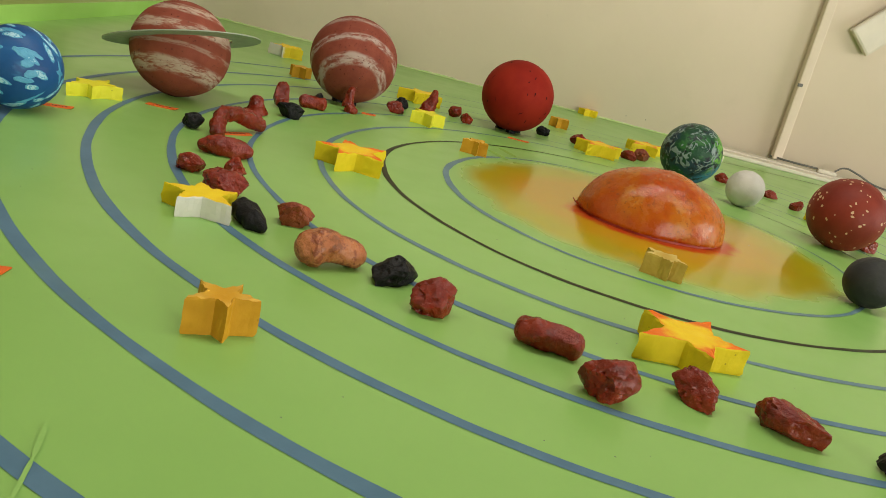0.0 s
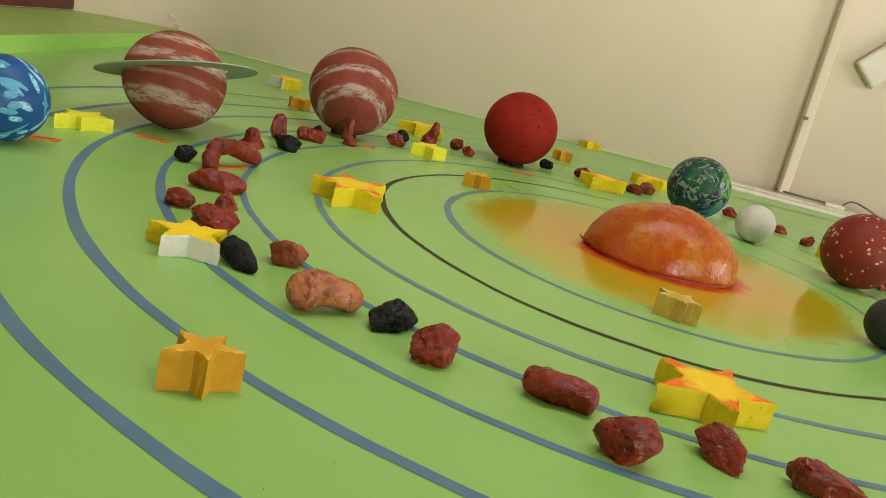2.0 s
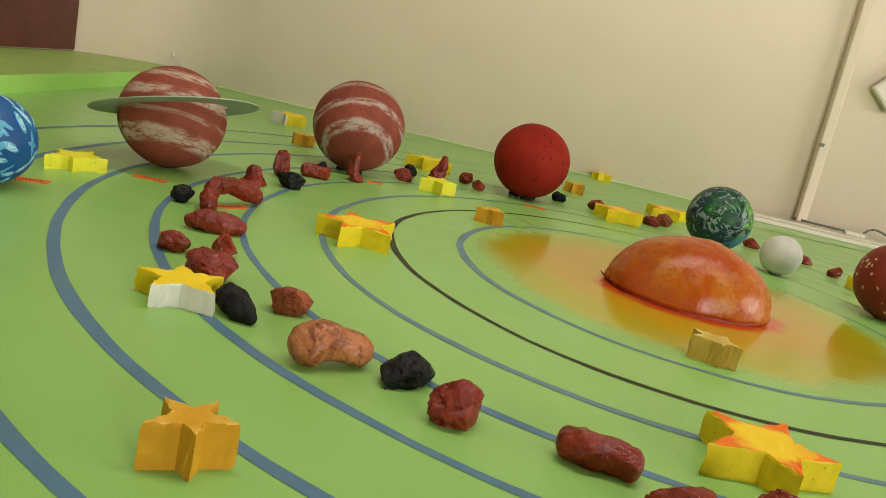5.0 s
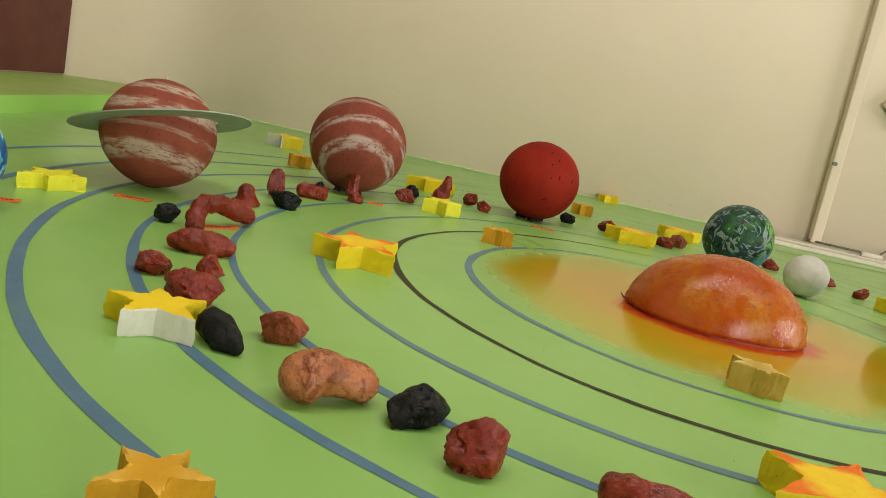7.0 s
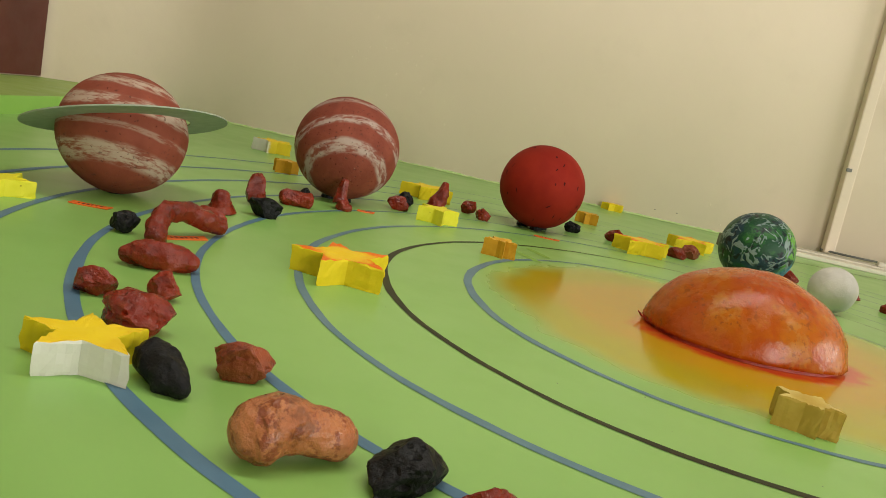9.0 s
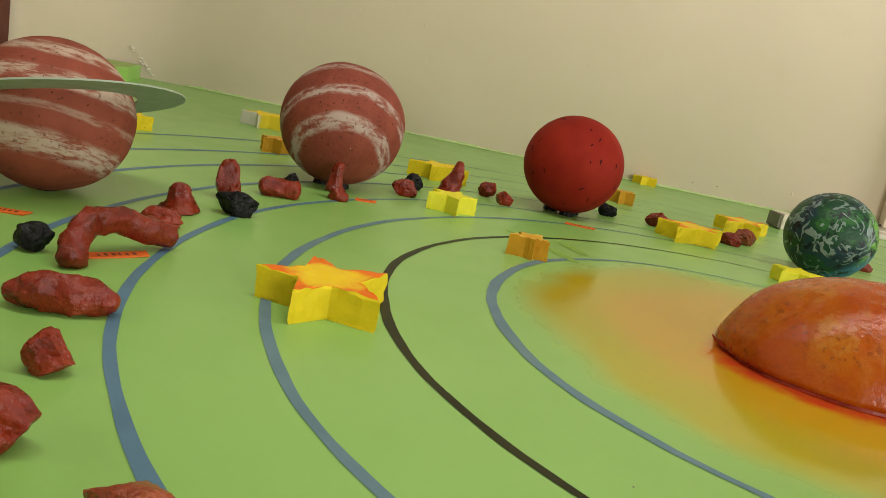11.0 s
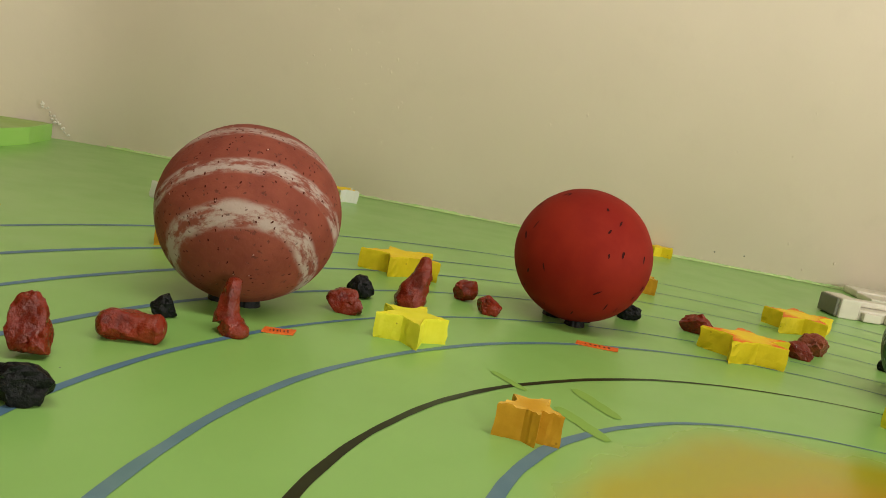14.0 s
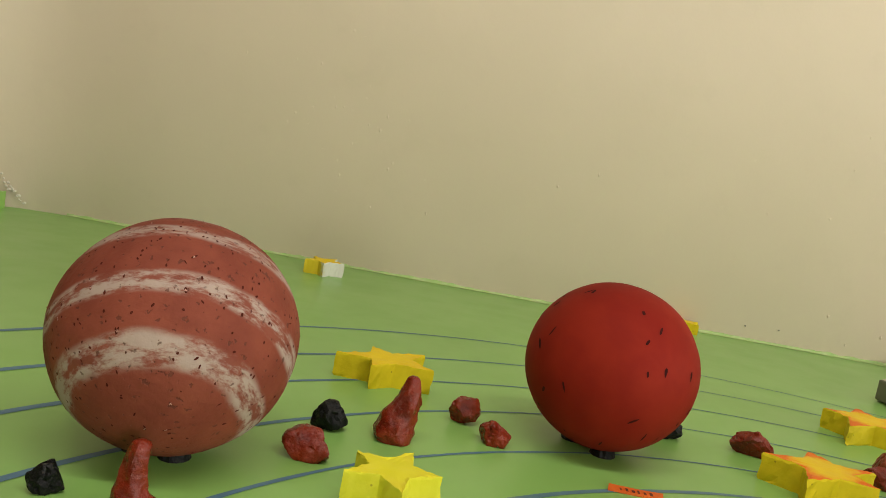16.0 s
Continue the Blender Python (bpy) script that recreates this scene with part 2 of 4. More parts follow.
M_EDGE = plain("pale_green_ragged_paint", (0.33, 0.50, 0.16), (0.44, 0.55, 0.25), 45, 0.6, 0.4)
M_SCUFF = plain("pale_green_scuff", (0.24, 0.47, 0.11), (0.26, 0.48, 0.12), 200, 0.5, 0.2)
M_OLIVE = line_paint("olive_overspray_paint", (0.226, 0.400, 0.070), (0.24, 0.425, 0.080))
M_RED = rock_paint("red_brown_clay_paint", (0.175, 0.014, 0.004), (0.235, 0.027, 0.007), (0.34, 0.062, 0.022), 0.45, 0.25)
M_RUST = rock_paint("rust_clay_paint", (0.24, 0.045, 0.016), (0.32, 0.080, 0.028), (0.09, 0.016, 0.010), 0.75, 0.40)
M_TAN = rock_paint("tan_copper_clay_paint", (0.36, 0.115, 0.04), (0.46, 0.185, 0.075), (0.17, 0.034, 0.013), 0.8, 0.34, 0.53)
M_BLACK = rock_paint("black_clay_paint", (0.003, 0.0034, 0.0036), (0.005, 0.0056, 0.006), (0.016, 0.018, 0.018), 0.4, 0.5)
M_LABEL = plain("orange_paper", (0.70, 0.115, 0.010), (0.76, 0.15, 0.015), 60, 0.6, 0.1)
M_INK = plain("dark_ink", (0.10, 0.02, 0.01), (0.16, 0.03, 0.012), 200, 0.6, 0.0)
M_RINGCARD = plain("grey_green_card", (0.27, 0.32, 0.25), (0.32, 0.365, 0.29), 40, 0.55, 0.15)
M_MOON = plain("white_painted_foam", (0.52, 0.52, 0.47), (0.64, 0.63, 0.58), 26, 0.6, 0.4, 0.003, 90)
M_MERC = plain("charcoal_planet_paint", (0.020, 0.022, 0.022), (0.034, 0.036, 0.035), 30, 0.6, 0.4, 0.002, 120, 0.25)


def two_tone(name, sign):
    """Foam whose paint covers one half only."""
    n = Nodes(name, 0.6)
    f = n.step(n.math("ADD", n.math("MULTIPLY", n.axes()[0], sign), n.math("MULTIPLY", n.math("SUBTRACT", n.noise(90), 0.5), 0.02)), -0.004, 0.004)
    n.bump(n.cells(300), 0.10, 0.0010)
    return n.colour(n.mix(f, (0.66, 0.67, 0.59), (0.66, 0.52, 0.013)))


M_HALF, M_HALFBACK = two_tone("half_painted_foam", 1.0), two_tone("half_painted_foam_reversed", -1.0)


def front_bare():
    """Yellow foam whose front notch is left bare."""
    n = Nodes("front_bare_foam", 0.6, spec=0.2)
    x, y, z = n.axes()
    f = n.step(n.math("ADD", y, n.math("MULTIPLY", n.math("SUBTRACT", n.noise(90), 0.5), 0.006)), -0.0115, -0.009)
    n.bump(n.cells(300), 0.10, 0.0010)
    return n.colour(n.mix(f, (0.62, 0.63, 0.55), (0.62, 0.49, 0.010)))


M_FRONT = front_bare()
# yellow sides are darker than the yellow tops: their shade is in the colour
M_YSIDE = star_side("yellow_painted_foam", (0.62, 0.49, 0.010), (0.70, 0.55, 0.016))
M_LSIDE = star_side("lemon_painted_foam", (0.68, 0.66, 0.03), (0.74, 0.71, 0.05))
M_OSIDE = star_side("ochre_painted_foam", (0.47, 0.24, 0.012), (0.54, 0.29, 0.018))
M_DSIDE = star_side("dull_gold_painted_foam", (0.40, 0.27, 0.04), (0.46, 0.32, 0.06))
M_YTOP = star_top("yellow_star_top", (0.80, 0.59, 0.01), (0.84, 0.64, 0.02), (0.70, 0.44, 0.012), 0.4)
M_FTOP = star_top("yellow_star_top_with_orange_rim", (0.80, 0.55, 0.012), (0.84, 0.62, 0.02), (0.76, 0.15, 0.008), 0.95)
M_LTOP = star_top("lemon_star_top", (0.72, 0.68, 0.02), (0.77, 0.72, 0.04), (0.70, 0.60, 0.02), 0.4)
M_OTOP = star_top("ochre_star_top", (0.58, 0.30, 0.015), (0.63, 0.35, 0.02), (0.66, 0.42, 0.08), 0.5)
M_DTOP = star_top("dull_gold_star_top", (0.46, 0.31, 0.05), (0.52, 0.37, 0.07), (0.60, 0.48, 0.16), 0.6)


# ---- building helpers ----
def part(name, bm, material, parent=None, label="", smooth=False):
    me = bpy.data.meshes.new(name)
    bmesh.ops.recalc_face_normals(bm, faces=bm.faces[:])
    bm.to_mesh(me)
    bm.free()
    for m in material if isinstance(material, (list, tuple)) else (material,):
        me.materials.append(m)
    if smooth:
        me.polygons.foreach_set("use_smooth", [True] * len(me.polygons))
    ob = new(name, me)
    ob.parent = parent
    return tagged(ob, label)


def empty(name, at=(0, 0, 0), turn=0.0):
    ob = new(name)
    ob.matrix_basis = pose(*at, 0, 0, turn)
    return ob


def box(bm, lo, hi, bevel=0.0, m=None):
    g = bmesh.ops.create_cube(bm, size=1.0)["verts"]
    s = Vector(hi) - Vector(lo)
    mat = Matrix.Translation((Vector(hi) + Vector(lo)) / 2) @ Matrix.Diagonal((*s, 1))
    bmesh.ops.transform(bm, matrix=(m @ mat) if m else mat, verts=g)
    if bevel:
        edges = list({e for v in g for e in v.link_edges})
        bmesh.ops.bevel(bm, geom=edges, offset=bevel, segments=2, affect="EDGES", profile=0.6)
    return bm


def boxed(lo, hi, bevel=0.0, m=None):
    return box(bmesh.new(), lo, hi, bevel, m)


def bumpy(v, scale, seed):
    return noise.noise(Vector(v) * scale + Vector((seed * 7.3, seed * 3.1, seed * 5.7)))


# ---- the setting ----
BACK = math.degrees(math.atan(-0.09))  # the back wall's slight turn


def back_y(x):
    return 2.42 - 0.09 * x


def prism(points, z0, z1):
    """An upright prism over a plan outline."""
    bm = bmesh.new()
    low = [bm.verts.new((x, y, z0)) for x, y in points]
    top = [bm.verts.new((x, y, z1)) for x, y in points]
    bm.faces.new(low[::-1]), bm.faces.new(top)
    for i in range(len(points)):
        j = (i + 1) % len(points)
        bm.faces.new((low[i], low[j], top[j], top[i]))
    return bm


FLOOR_Z, CEIL_Z = -0.75, 2.05
inner = [(-1.045, 2.225), (-1.018, 2.275), (-0.985, 2.325), (-0.945, 2.375), (-0.90, 2.42), (-0.85, 2.455), (-0.79, 2.478), (-0.72, 2.484), (-0.62, back_y(-0.62)), (5.2, back_y(5.2))]
bm = prism(inner + [(5.2, back_y(5.2) + 0.15), (-0.84, back_y(-0.84) + 0.15), (-1.2, 2.35)], FLOOR_Z, CEIL_Z)
for f in bm.faces:
    f.smooth = abs(f.normal.z) < 0.5 and f.calc_center_median().y < 2.489 and f.calc_center_median().x < 3.0
wall_n = part("wall_north", bm, M_WALL)
tagged(wall_n, "cream painted plaster wall with small blisters and a rounded corner", "wall", kind="structure")
wall_w = part("wall_west", prism([(-1.20, -3.0), (-1.045, 2.225), (-1.2, 2.35), (-1.35, -3.0)], FLOOR_Z, CEIL_Z), M_WALL)
tagged(wall_w, "cream painted plaster wall", "wall", kind="structure")
# unseen wall; its opening is added to let the fill light in
bm = boxed((-1.35, -3.15, FLOOR_Z), (1.7, -3.0, CEIL_Z))
box(bm, (3.1, -3.15, FLOOR_Z), (5.35, -3.0, CEIL_Z))
box(bm, (1.7, -3.15, FLOOR_Z), (3.1, -3.0, 0.26))
box(bm, (1.7, -3.15, 1.50), (3.1, -3.0, CEIL_Z))
wall_s = part("wall_south", bm, M_WALL)
tagged(wall_s, "unseen cream painted plaster wall with an opening for light", "wall", kind="structure")
bm = boxed((5.2, -3.0, FLOOR_Z), (5.35, -1.2, CEIL_Z))
box(bm, (5.2, 1.2, FLOOR_Z), (5.35, 2.2, CEIL_Z))
box(bm, (5.2, -1.2, FLOOR_Z), (5.35, 1.2, 0.35))
box(bm, (5.2, -1.2, 1.57), (5.35, 1.2, CEIL_Z))
wall_e = part("wall_east", bm, M_WALL)
tagged(wall_e, "unseen cream painted plaster wall with an opening for light", "wall", kind="structure")
bm = boxed((5.22, -1.2, 0.35), (5.30, -1.14, 1.57))
box(bm, (5.22, 1.14, 0.35), (5.30, 1.2, 1.57))
box(bm, (5.22, -1.14, 0.35), (5.30, 1.14, 0.41))
box(bm, (5.22, -1.14, 1.51), (5.30, 1.14, 1.57))
tagged(part("window_1", bm, M_PLASTIC), "white framed window opening", "window", kind="structure")
tagged(part("ceiling", boxed((-1.35, -3.15, CEIL_Z), (5.35, 2.8, CEIL_Z + 0.1)), M_CEIL), "unseen ceiling toned grey to limit bounced light", "ceiling", kind="structure")
tagged(part("floor", boxed((-1.35, -3.15, FLOOR_Z - 0.1), (5.35, 2.8, FLOOR_Z)), M_FLOOR), "grey tiled room floor", "floor", kind="structure")

# paint blisters and chips on the back wall
rng = random.Random(4)
bm = bmesh.new()
for i in range(46):
    x, z = rng.gauss(-0.17, 0.10), rng.gauss(0.27, 0.09)
    if i > 34:
        x, z = rng.uniform(-0.8, 1.0), rng.uniform(0.02, 0.45)
    s = rng.uniform(0.0010, 0.0024)
    g = bmesh.ops.create_icosphere(bm, subdivisions=1, radius=1.0)["verts"]
    bmesh.ops.transform(bm, matrix=Matrix.Translation((x, back_y(x), max(z, 0.02))) @ Matrix.Diagonal((s, s * 0.7, s * rng.uniform(0.9, 1.8), 1)), verts=g)
tagged(part("paint_blister", bm, M_WALL, wall_n, smooth=True), kind="stuff")
bm = bmesh.new()
for i in range(26):
    k = i / 25
    x, z = -0.858 + 0.055 * k + rng.uniform(-0.005, 0.005), 0.078 - 0.07 * k + rng.uniform(-0.004, 0.004)
    if 0.15 < k < 0.4 and i % 2:
        continue
    s = rng.uniform(0.0015, 0.0042)
    g = bmesh.ops.create_icosphere(bm, subdivisions=1, radius=1.0)["verts"]
    bmesh.ops.transform(bm, matrix=Matrix.Translation((x + 0.02, 2.462 + (x + 0.83) * 0.42, max(z, 0.006))) @ Matrix.Diagonal((s * 1.3, s * 0.5, s, 1)), verts=g)
tagged(part("plaster_chip", bm, M_PLASTER, wall_n), kind="stuff")
for x, z in ((0.671, 0.028), (0.734, 0.031)):
    bm = bmesh.new()
    bmesh.ops.create_icosphere(bm, subdivisions=1, radius=0.0017)
    nail = part("nail", bm, M_GREYEND)
    nail.location = (x, back_y(x) - 0.001, z)
    tagged(nail, "small dark nail in the cream wall", "nail", "nails in the wall")

# maroon panel on the left wall, standing on the ledge
d = Vector((-1.045 + 1.20, 2.225 + 3.0, 0)).normalized()
p0 = Vector((-1.045, 2.225, 0))
side = Vector((d.y, -d.x, 0))
a, b = p0 - d * 0.0 + side * 0.012, p0 - d * 1.3 + side * 0.012
bm = prism([(a.x, a.y), (b.x, b.y), (b.x - side.x * 0.012, b.y - side.y * 0.012), (a.x - side.x * 0.012, a.y - side.y * 0.012)], 0.038, 1.6)
tagged(part("maroon_panel", bm, M_MAROON), "dark maroon painted panel on the wall above the ledge", "wall panel")

# ledge along the left wall: bright green skirt, olive top
ledge = empty("wall_ledge", (-0.79, 1.2, 0))
bm = prism([(-0.80, -1.0), (-0.782, 2.30), (-0.81, 2.44), (-0.83, 2.45), (-0.90, 2.42), (-0.985, 2.325), (-1.045, 2.225), (-1.14, -1.0)], 0.0, 0.034)
o = part("ledge_top", bm, M_LEDGE, ledge, "olive green painted top")
o.matrix_parent_inverse = ledge.matrix_basis.inverted()
bm = prism([(-0.797, -1.0), (-0.779, 2.30), (-0.807, 2.445), (-0.81, 2.44), (-0.782, 2.30), (-0.80, -1.0)], 0.0, 0.0345)
o = part("ledge_front", bm, M_SKIRT, ledge, "bright green painted front")
o.matrix_parent_inverse = ledge.matrix_basis.inverted()
tagged(ledge, "low green painted ledge along the wall", "ledge", kind="structure")

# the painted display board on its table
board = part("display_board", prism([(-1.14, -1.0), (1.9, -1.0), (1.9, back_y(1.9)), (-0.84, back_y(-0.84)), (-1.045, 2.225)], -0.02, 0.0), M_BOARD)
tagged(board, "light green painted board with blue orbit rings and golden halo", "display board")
table = empty("display_table", (0.7, 0.6, FLOOR_Z))
inv = table.matrix_basis.inverted()
for nm, lo, hi in [("tabletop", (-1.0, -0.95, -0.06), (1.85, 2.1, -0.0205))] + [("leg", (x, y, FLOOR_Z), (x + 0.07, y + 0.07, -0.06)) for x in (-0.9, 1.7) for y in (-0.85, 1.95)]:
    o = part(nm, boxed(lo, hi, 0.004), M_WOOD, table)
    o.matrix_parent_inverse = inv
tagged(table, "brown wooden table under the green board", "table")


def orbit(cx, cy, r, w, material, seed, bends):
    """A hand painted ring: a circle with a few slow bends, thinner on the far side."""
    bm = bmesh.new()
    n = 560
    ri = random.Random(seed)
    ph = [ri.uniform(0, 6.28) for _ in range(8)]
    vs, at = [], []
    for i in range(n):
        a = i / n * 2 * math.pi
        rad = r + sum(p * math.cos((h + 1) * a) + q * math.sin((h + 1) * a) for h, (p, q) in enumerate(bends))
        rad += 0.0007 * math.sin(11 * a + ph[1]) + 0.00025 * math.sin(29 * a + ph[2])
        fade = (55, 65, 0.80) if r < 0.55 else (75, 78, 0.82)
        far = math.exp(-(((math.degrees(a) - fade[0] + 180) % 360 - 180) / fade[1]) ** 2)
        ww = w * (1 - fade[2] * far) * (1 + 0.11 * math.sin(5 * a + ph[3]) + 0.07 * math.sin(14 * a + ph[4]) + 0.03 * math.sin(31 * a + ph[5]))
        if r < 0.45:
            ww *= 1 + (0.7 if r < 0.35 else 0.12) * math.exp(-((math.degrees(a) - 172) / 38) ** 2)
        c, s = math.cos(a), math.sin(a)
        row = []
        for k in (-0.5, 0.5):
            q = rad + k * ww + 0.00015 * math.sin(61 * a + ph[6] * k)
            row.append(bm.verts.new((cx + q * c, cy + q * s, 0.0004)))
        vs.append(row)
        at.append((cx + rad * c, cy + rad * s))
    for i in range(n):
        j = (i + 1) % n
        x, y = at[i]
        if y > back_y(x) - 0.02 or x < -0.775:
            continue
        bm.faces.new((vs[i][0], vs[i][1], vs[j][1], vs[j][0]))
    for v in [v for v in bm.verts if not v.link_faces]:
        bm.verts.remove(v)
    return part("orbit_line", bm, material, board)


for cx, cy, r, w, m, bends in (
        (0.40, 1.043, 0.316, 0.0070, M_TEAL, ((0.0024, 0.0045), (0.0035, -0.0041), (0.0022, -0.0012), (0.0001, 0.0005))),
        (0.403, 1.054, 0.4169, 0.0072, M_BROWN, ((0.0037, 0.0039), (0.0014, 0.008), (-0.0019, 0.0001), (-0.0002, -0.0024))),
        (0.395, 1.055, 0.5012, 0.0086, M_TEAL, ((0.0044, 0.0034), (-0.0003, 0.0021), (-0.0024, -0.008), (-0.0026, -0.0015))),
        (0.38, 1.05, 0.5801, 0.0090, M_BLUE, ((0.0029, -0.0015), (0, -0.0009), (-0.003, -0.0026), (-0.0029, 0.0008))),
        (0.368, 1.054, 0.6691, 0.0100, M_BLUE, ((0.0069, 0.0001), (-0.0019, -0.0002), (-0.0041, -0.0050), (-0.0025, -0.0001))),
        (0.364, 1.055, 0.7597, 0.0112, M_BLUE, ((0.0064, -0.0003), (-0.0012, 0), (-0.0056, -0.0002), (-0.0044, -0.0001))),
        (0.368, 1.051, 0.8541, 0.0128, M_BLUE, ((0.0003, 0.0006), (0.0012, -0.0003), (-0.0032, 0.001), (0.0022, -0.0019))),
        (0.346, 1.056, 0.9481, 0.0128, M_BLUE, ((-0.0018, -0.0019), (-0.0005, -0.0006), (0.0019, -0.001), (0.0013, 0.0019)))):
    orbit(cx, cy, r, w, m, int(r * 1000), bends)


def strip(p, q, w, material, z=0.001):
    d = (Vector(q) - Vector(p)).normalized()
    s = Vector((-d.y, d.x)) * w / 2
    bm = bmesh.new()
    rows = []
    for i in range(13):
        c = Vector(p).lerp(Vector(q), i / 12)
        k = (1 + 0.07 * math.sin(i * 1.7 + p[0] * 40)) * min(1.0, 0.45 + 0.3 * min(i, 12 - i))
        rows.append([bm.verts.new((*(c + s * k * e), z)) for e in (-1, 1)])
    for i in range(12):
        bm.faces.new((rows[i][0], rows[i][1], rows[i + 1][1], rows[i + 1][0]))
    return part("board_mark", bm, material, board)


strip((0.119, 1.390), (0.146, 1.354), 0.008, M_OLIVE, 0.0005)
strip((0.191, 1.380), (0.219, 1.326), 0.013, M_OLIVE, 0.0005)
strip((0.168, 1.329), (0.199, 1.276), 0.013, M_OLIVE, 0.0005)
# dark strip standing for the seam between two sheets of the board
strip((0.78, 2.012), (1.75, 2.09), 0.005, M_BROWN)
strip((-0.125, 0.262), (-0.118, 0.235), 0.0030, M_SCUFF)
strip((-0.118, 0.235), (-0.112, 0.205), 0.0024, M_SCUFF)
rng = random.Random(21)
bm = bmesh.new()
rows = []
for i in range(420):
    x = -0.70 + 1.85 * i / 419
    deep = 0.005 + 0.006 * noise.noise(Vector((x * 9, 0, 0))) + 0.005 * noise.noise(Vector((x * 45, 3, 0))) + rng.uniform(0, 0.0015)
    rows.append([bm.verts.new((x, back_y(x) - q, z)) for q, z in ((-0.001, 0.003 + deep * 0.5), (0.0010, 0.0025 + deep * 0.4), (0.002, 0.0014), (0.003 + max(deep, 0.0005), 0.0006))])
for p, q in zip(rows, rows[1:]):
    for k in range(3):
        bm.faces.new((p[k], p[k + 1], q[k + 1], q[k]))
part("paint_edge", bm, M_EDGE, board, "ragged pale green paint edge along the wall")
rng = random.Random(9)
bm = bmesh.new()
for i in range(36):
    x, y = rng.uniform(-0.35, 0.6), rng.uniform(0.15, 1.3)
    r = rng.uniform(0.0004, 0.0009)
    bm.faces.new([bm.verts.new((x + r * math.cos(a) * rng.uniform(0.6, 1.3), y + r * math.sin(a), 0.0012)) for a in [k / 7 * 6.2832 for k in range(7)]])
tagged(part("dirt_speck", bm, M_GREYEND, board), kind="stuff")


# ---- spheres ----
def swell(n, lump, seed):
    return 1 + lump * bumpy(n, 1.6, seed) + 0.35 * lump * bumpy(n, 5, seed + 2) + 0.12 * lump * bumpy(n, 16, seed + 5)


M_PIT = plain("dark_pit", (0.060, 0.012, 0.008), (0.095, 0.020, 0.013), 200, 0.8, 0.1, spec=0.1)

M_SLIT = plain("dark_slit", (0.028, 0.005, 0.004), (0.05, 0.008, 0.006), 200, 0.8, 0.1, spec=0.1)


def pits(globe, r, lump, seed, squash, count, long, wide, material, name="pit"):
    """Small dark pits scattered over a foam ball, in one mesh."""
    ri = random.Random(seed * 13)
    bm = bmesh.new()
    for _ in range(count):
        n = Vector((ri.gauss(0, 1), ri.gauss(0, 1), ri.gauss(0, 1))).normalized()
        up = (Vector((0, 0, 1)) - n * n.z)
        up = (up.normalized() if up.length > 0.1 else n.orthogonal().normalized())
        side = n.cross(up)
        a = ri.gauss(0, 0.5)
        u, v = up * math.cos(a) + side * math.sin(a), side * math.cos(a) - up * math.sin(a)
        l, w = long * ri.uniform(0.4, 1.2), wide * ri.uniform(0.6, 1.3)
        rise = ri.uniform(0.0035, 0.0075)
        wob = [(ri.uniform(0.8, 1.1), ri.uniform(0.7, 1.2)) for _ in range(10)]
        rings = []
        for out, lift in ((1.0, 1.001), (0.82, 1 + rise), (0.4, 1.0005 + rise)):
            ring = []
            for k in range(10):
                t = k / 10 * 2 * math.pi
                d = (n + (u * math.cos(t) * l * wob[k][0] + v * math.sin(t) * w * wob[k][1]) * out / r).normalized()
                ring.append(bm.verts.new(Vector((d.x, d.y, d.z * squash)) * r * swell(d, lump, seed) * (lift if long > 0.007 else 1.0035)))
            rings.append(ring)
        for p, q in zip(rings, rings[1:]):
            for k in range(10):
                bm.faces.new((p[k], p[(k + 1) % 10], q[(k + 1) % 10], q[k]))
        bm.faces.new(rings[-1])
    return tagged(part(name, bm, material, globe), kind="stuff")


def ball(name, at, r, material, label, category="model planet", axis=(0, 0, 1), lump=0.012, feet=(), squash=1.0, seed=1, marks=(), sit=1.0):
    bm = bmesh.new()
    bmesh.ops.create_uvsphere(bm, u_segments=72, v_segments=44, radius=1.0)
    for v in bm.verts:
        n = v.co.normalized()
        v.co = Vector((n.x, n.y, n.z * squash)) * r * swell(n, lump, seed)
    ob = empty(name, (at[0], at[1], 0.0))
    globe = part("globe", bm, material, ob, smooth=True)
    q = Vector(axis).normalized().to_track_quat("Z", "Y")
    globe.matrix_basis = Matrix.Translation((0, 0, (at[2] if len(at) > 2 else r * 0.99))) @ Matrix.Diagonal((1, 1, sit, 1)) @ q.to_matrix().to_4x4()
    for count, long, wide, mat in marks:
        pits(globe, r, lump, seed, squash, count, long, wide, mat)
    for fx, fy in feet:
        bm = bmesh.new()
        bmesh.ops.create_cone(bm, cap_ends=True, segments=14, radius1=0.012, radius2=0.010, depth=0.009)
        f = part("foot", bm, M_BLACK, ob, "black clay foot")
        f.location = (fx, fy, 0.0045)
    return tagged(ob, label, category, "model planets on the orbit rings" if category == "model planet" else "")


M_DAB = plain("mid_blue_dab", (0.05, 0.27, 0.46), (0.09, 0.34, 0.52), 120, 0.5, 0.3)
M_PALEDAB = plain("pale_blue_dab", (0.26, 0.52, 0.64), (0.36, 0.60, 0.70), 120, 0.5, 0.3)
M_CREAM = plain("cream_speck", (0.52, 0.33, 0.18), (0.60, 0.42, 0.26), 90, 0.6, 0.1)
M_SWIRL = plain("pale_grey_swirl_paint", (0.17, 0.24, 0.22), (0.26, 0.33, 0.30), 90, 0.5, 0.3)
M_FLECK = plain("pale_fleck", (0.50, 0.26, 0.20), (0.56, 0.32, 0.26), 200, 0.7, 0.1)
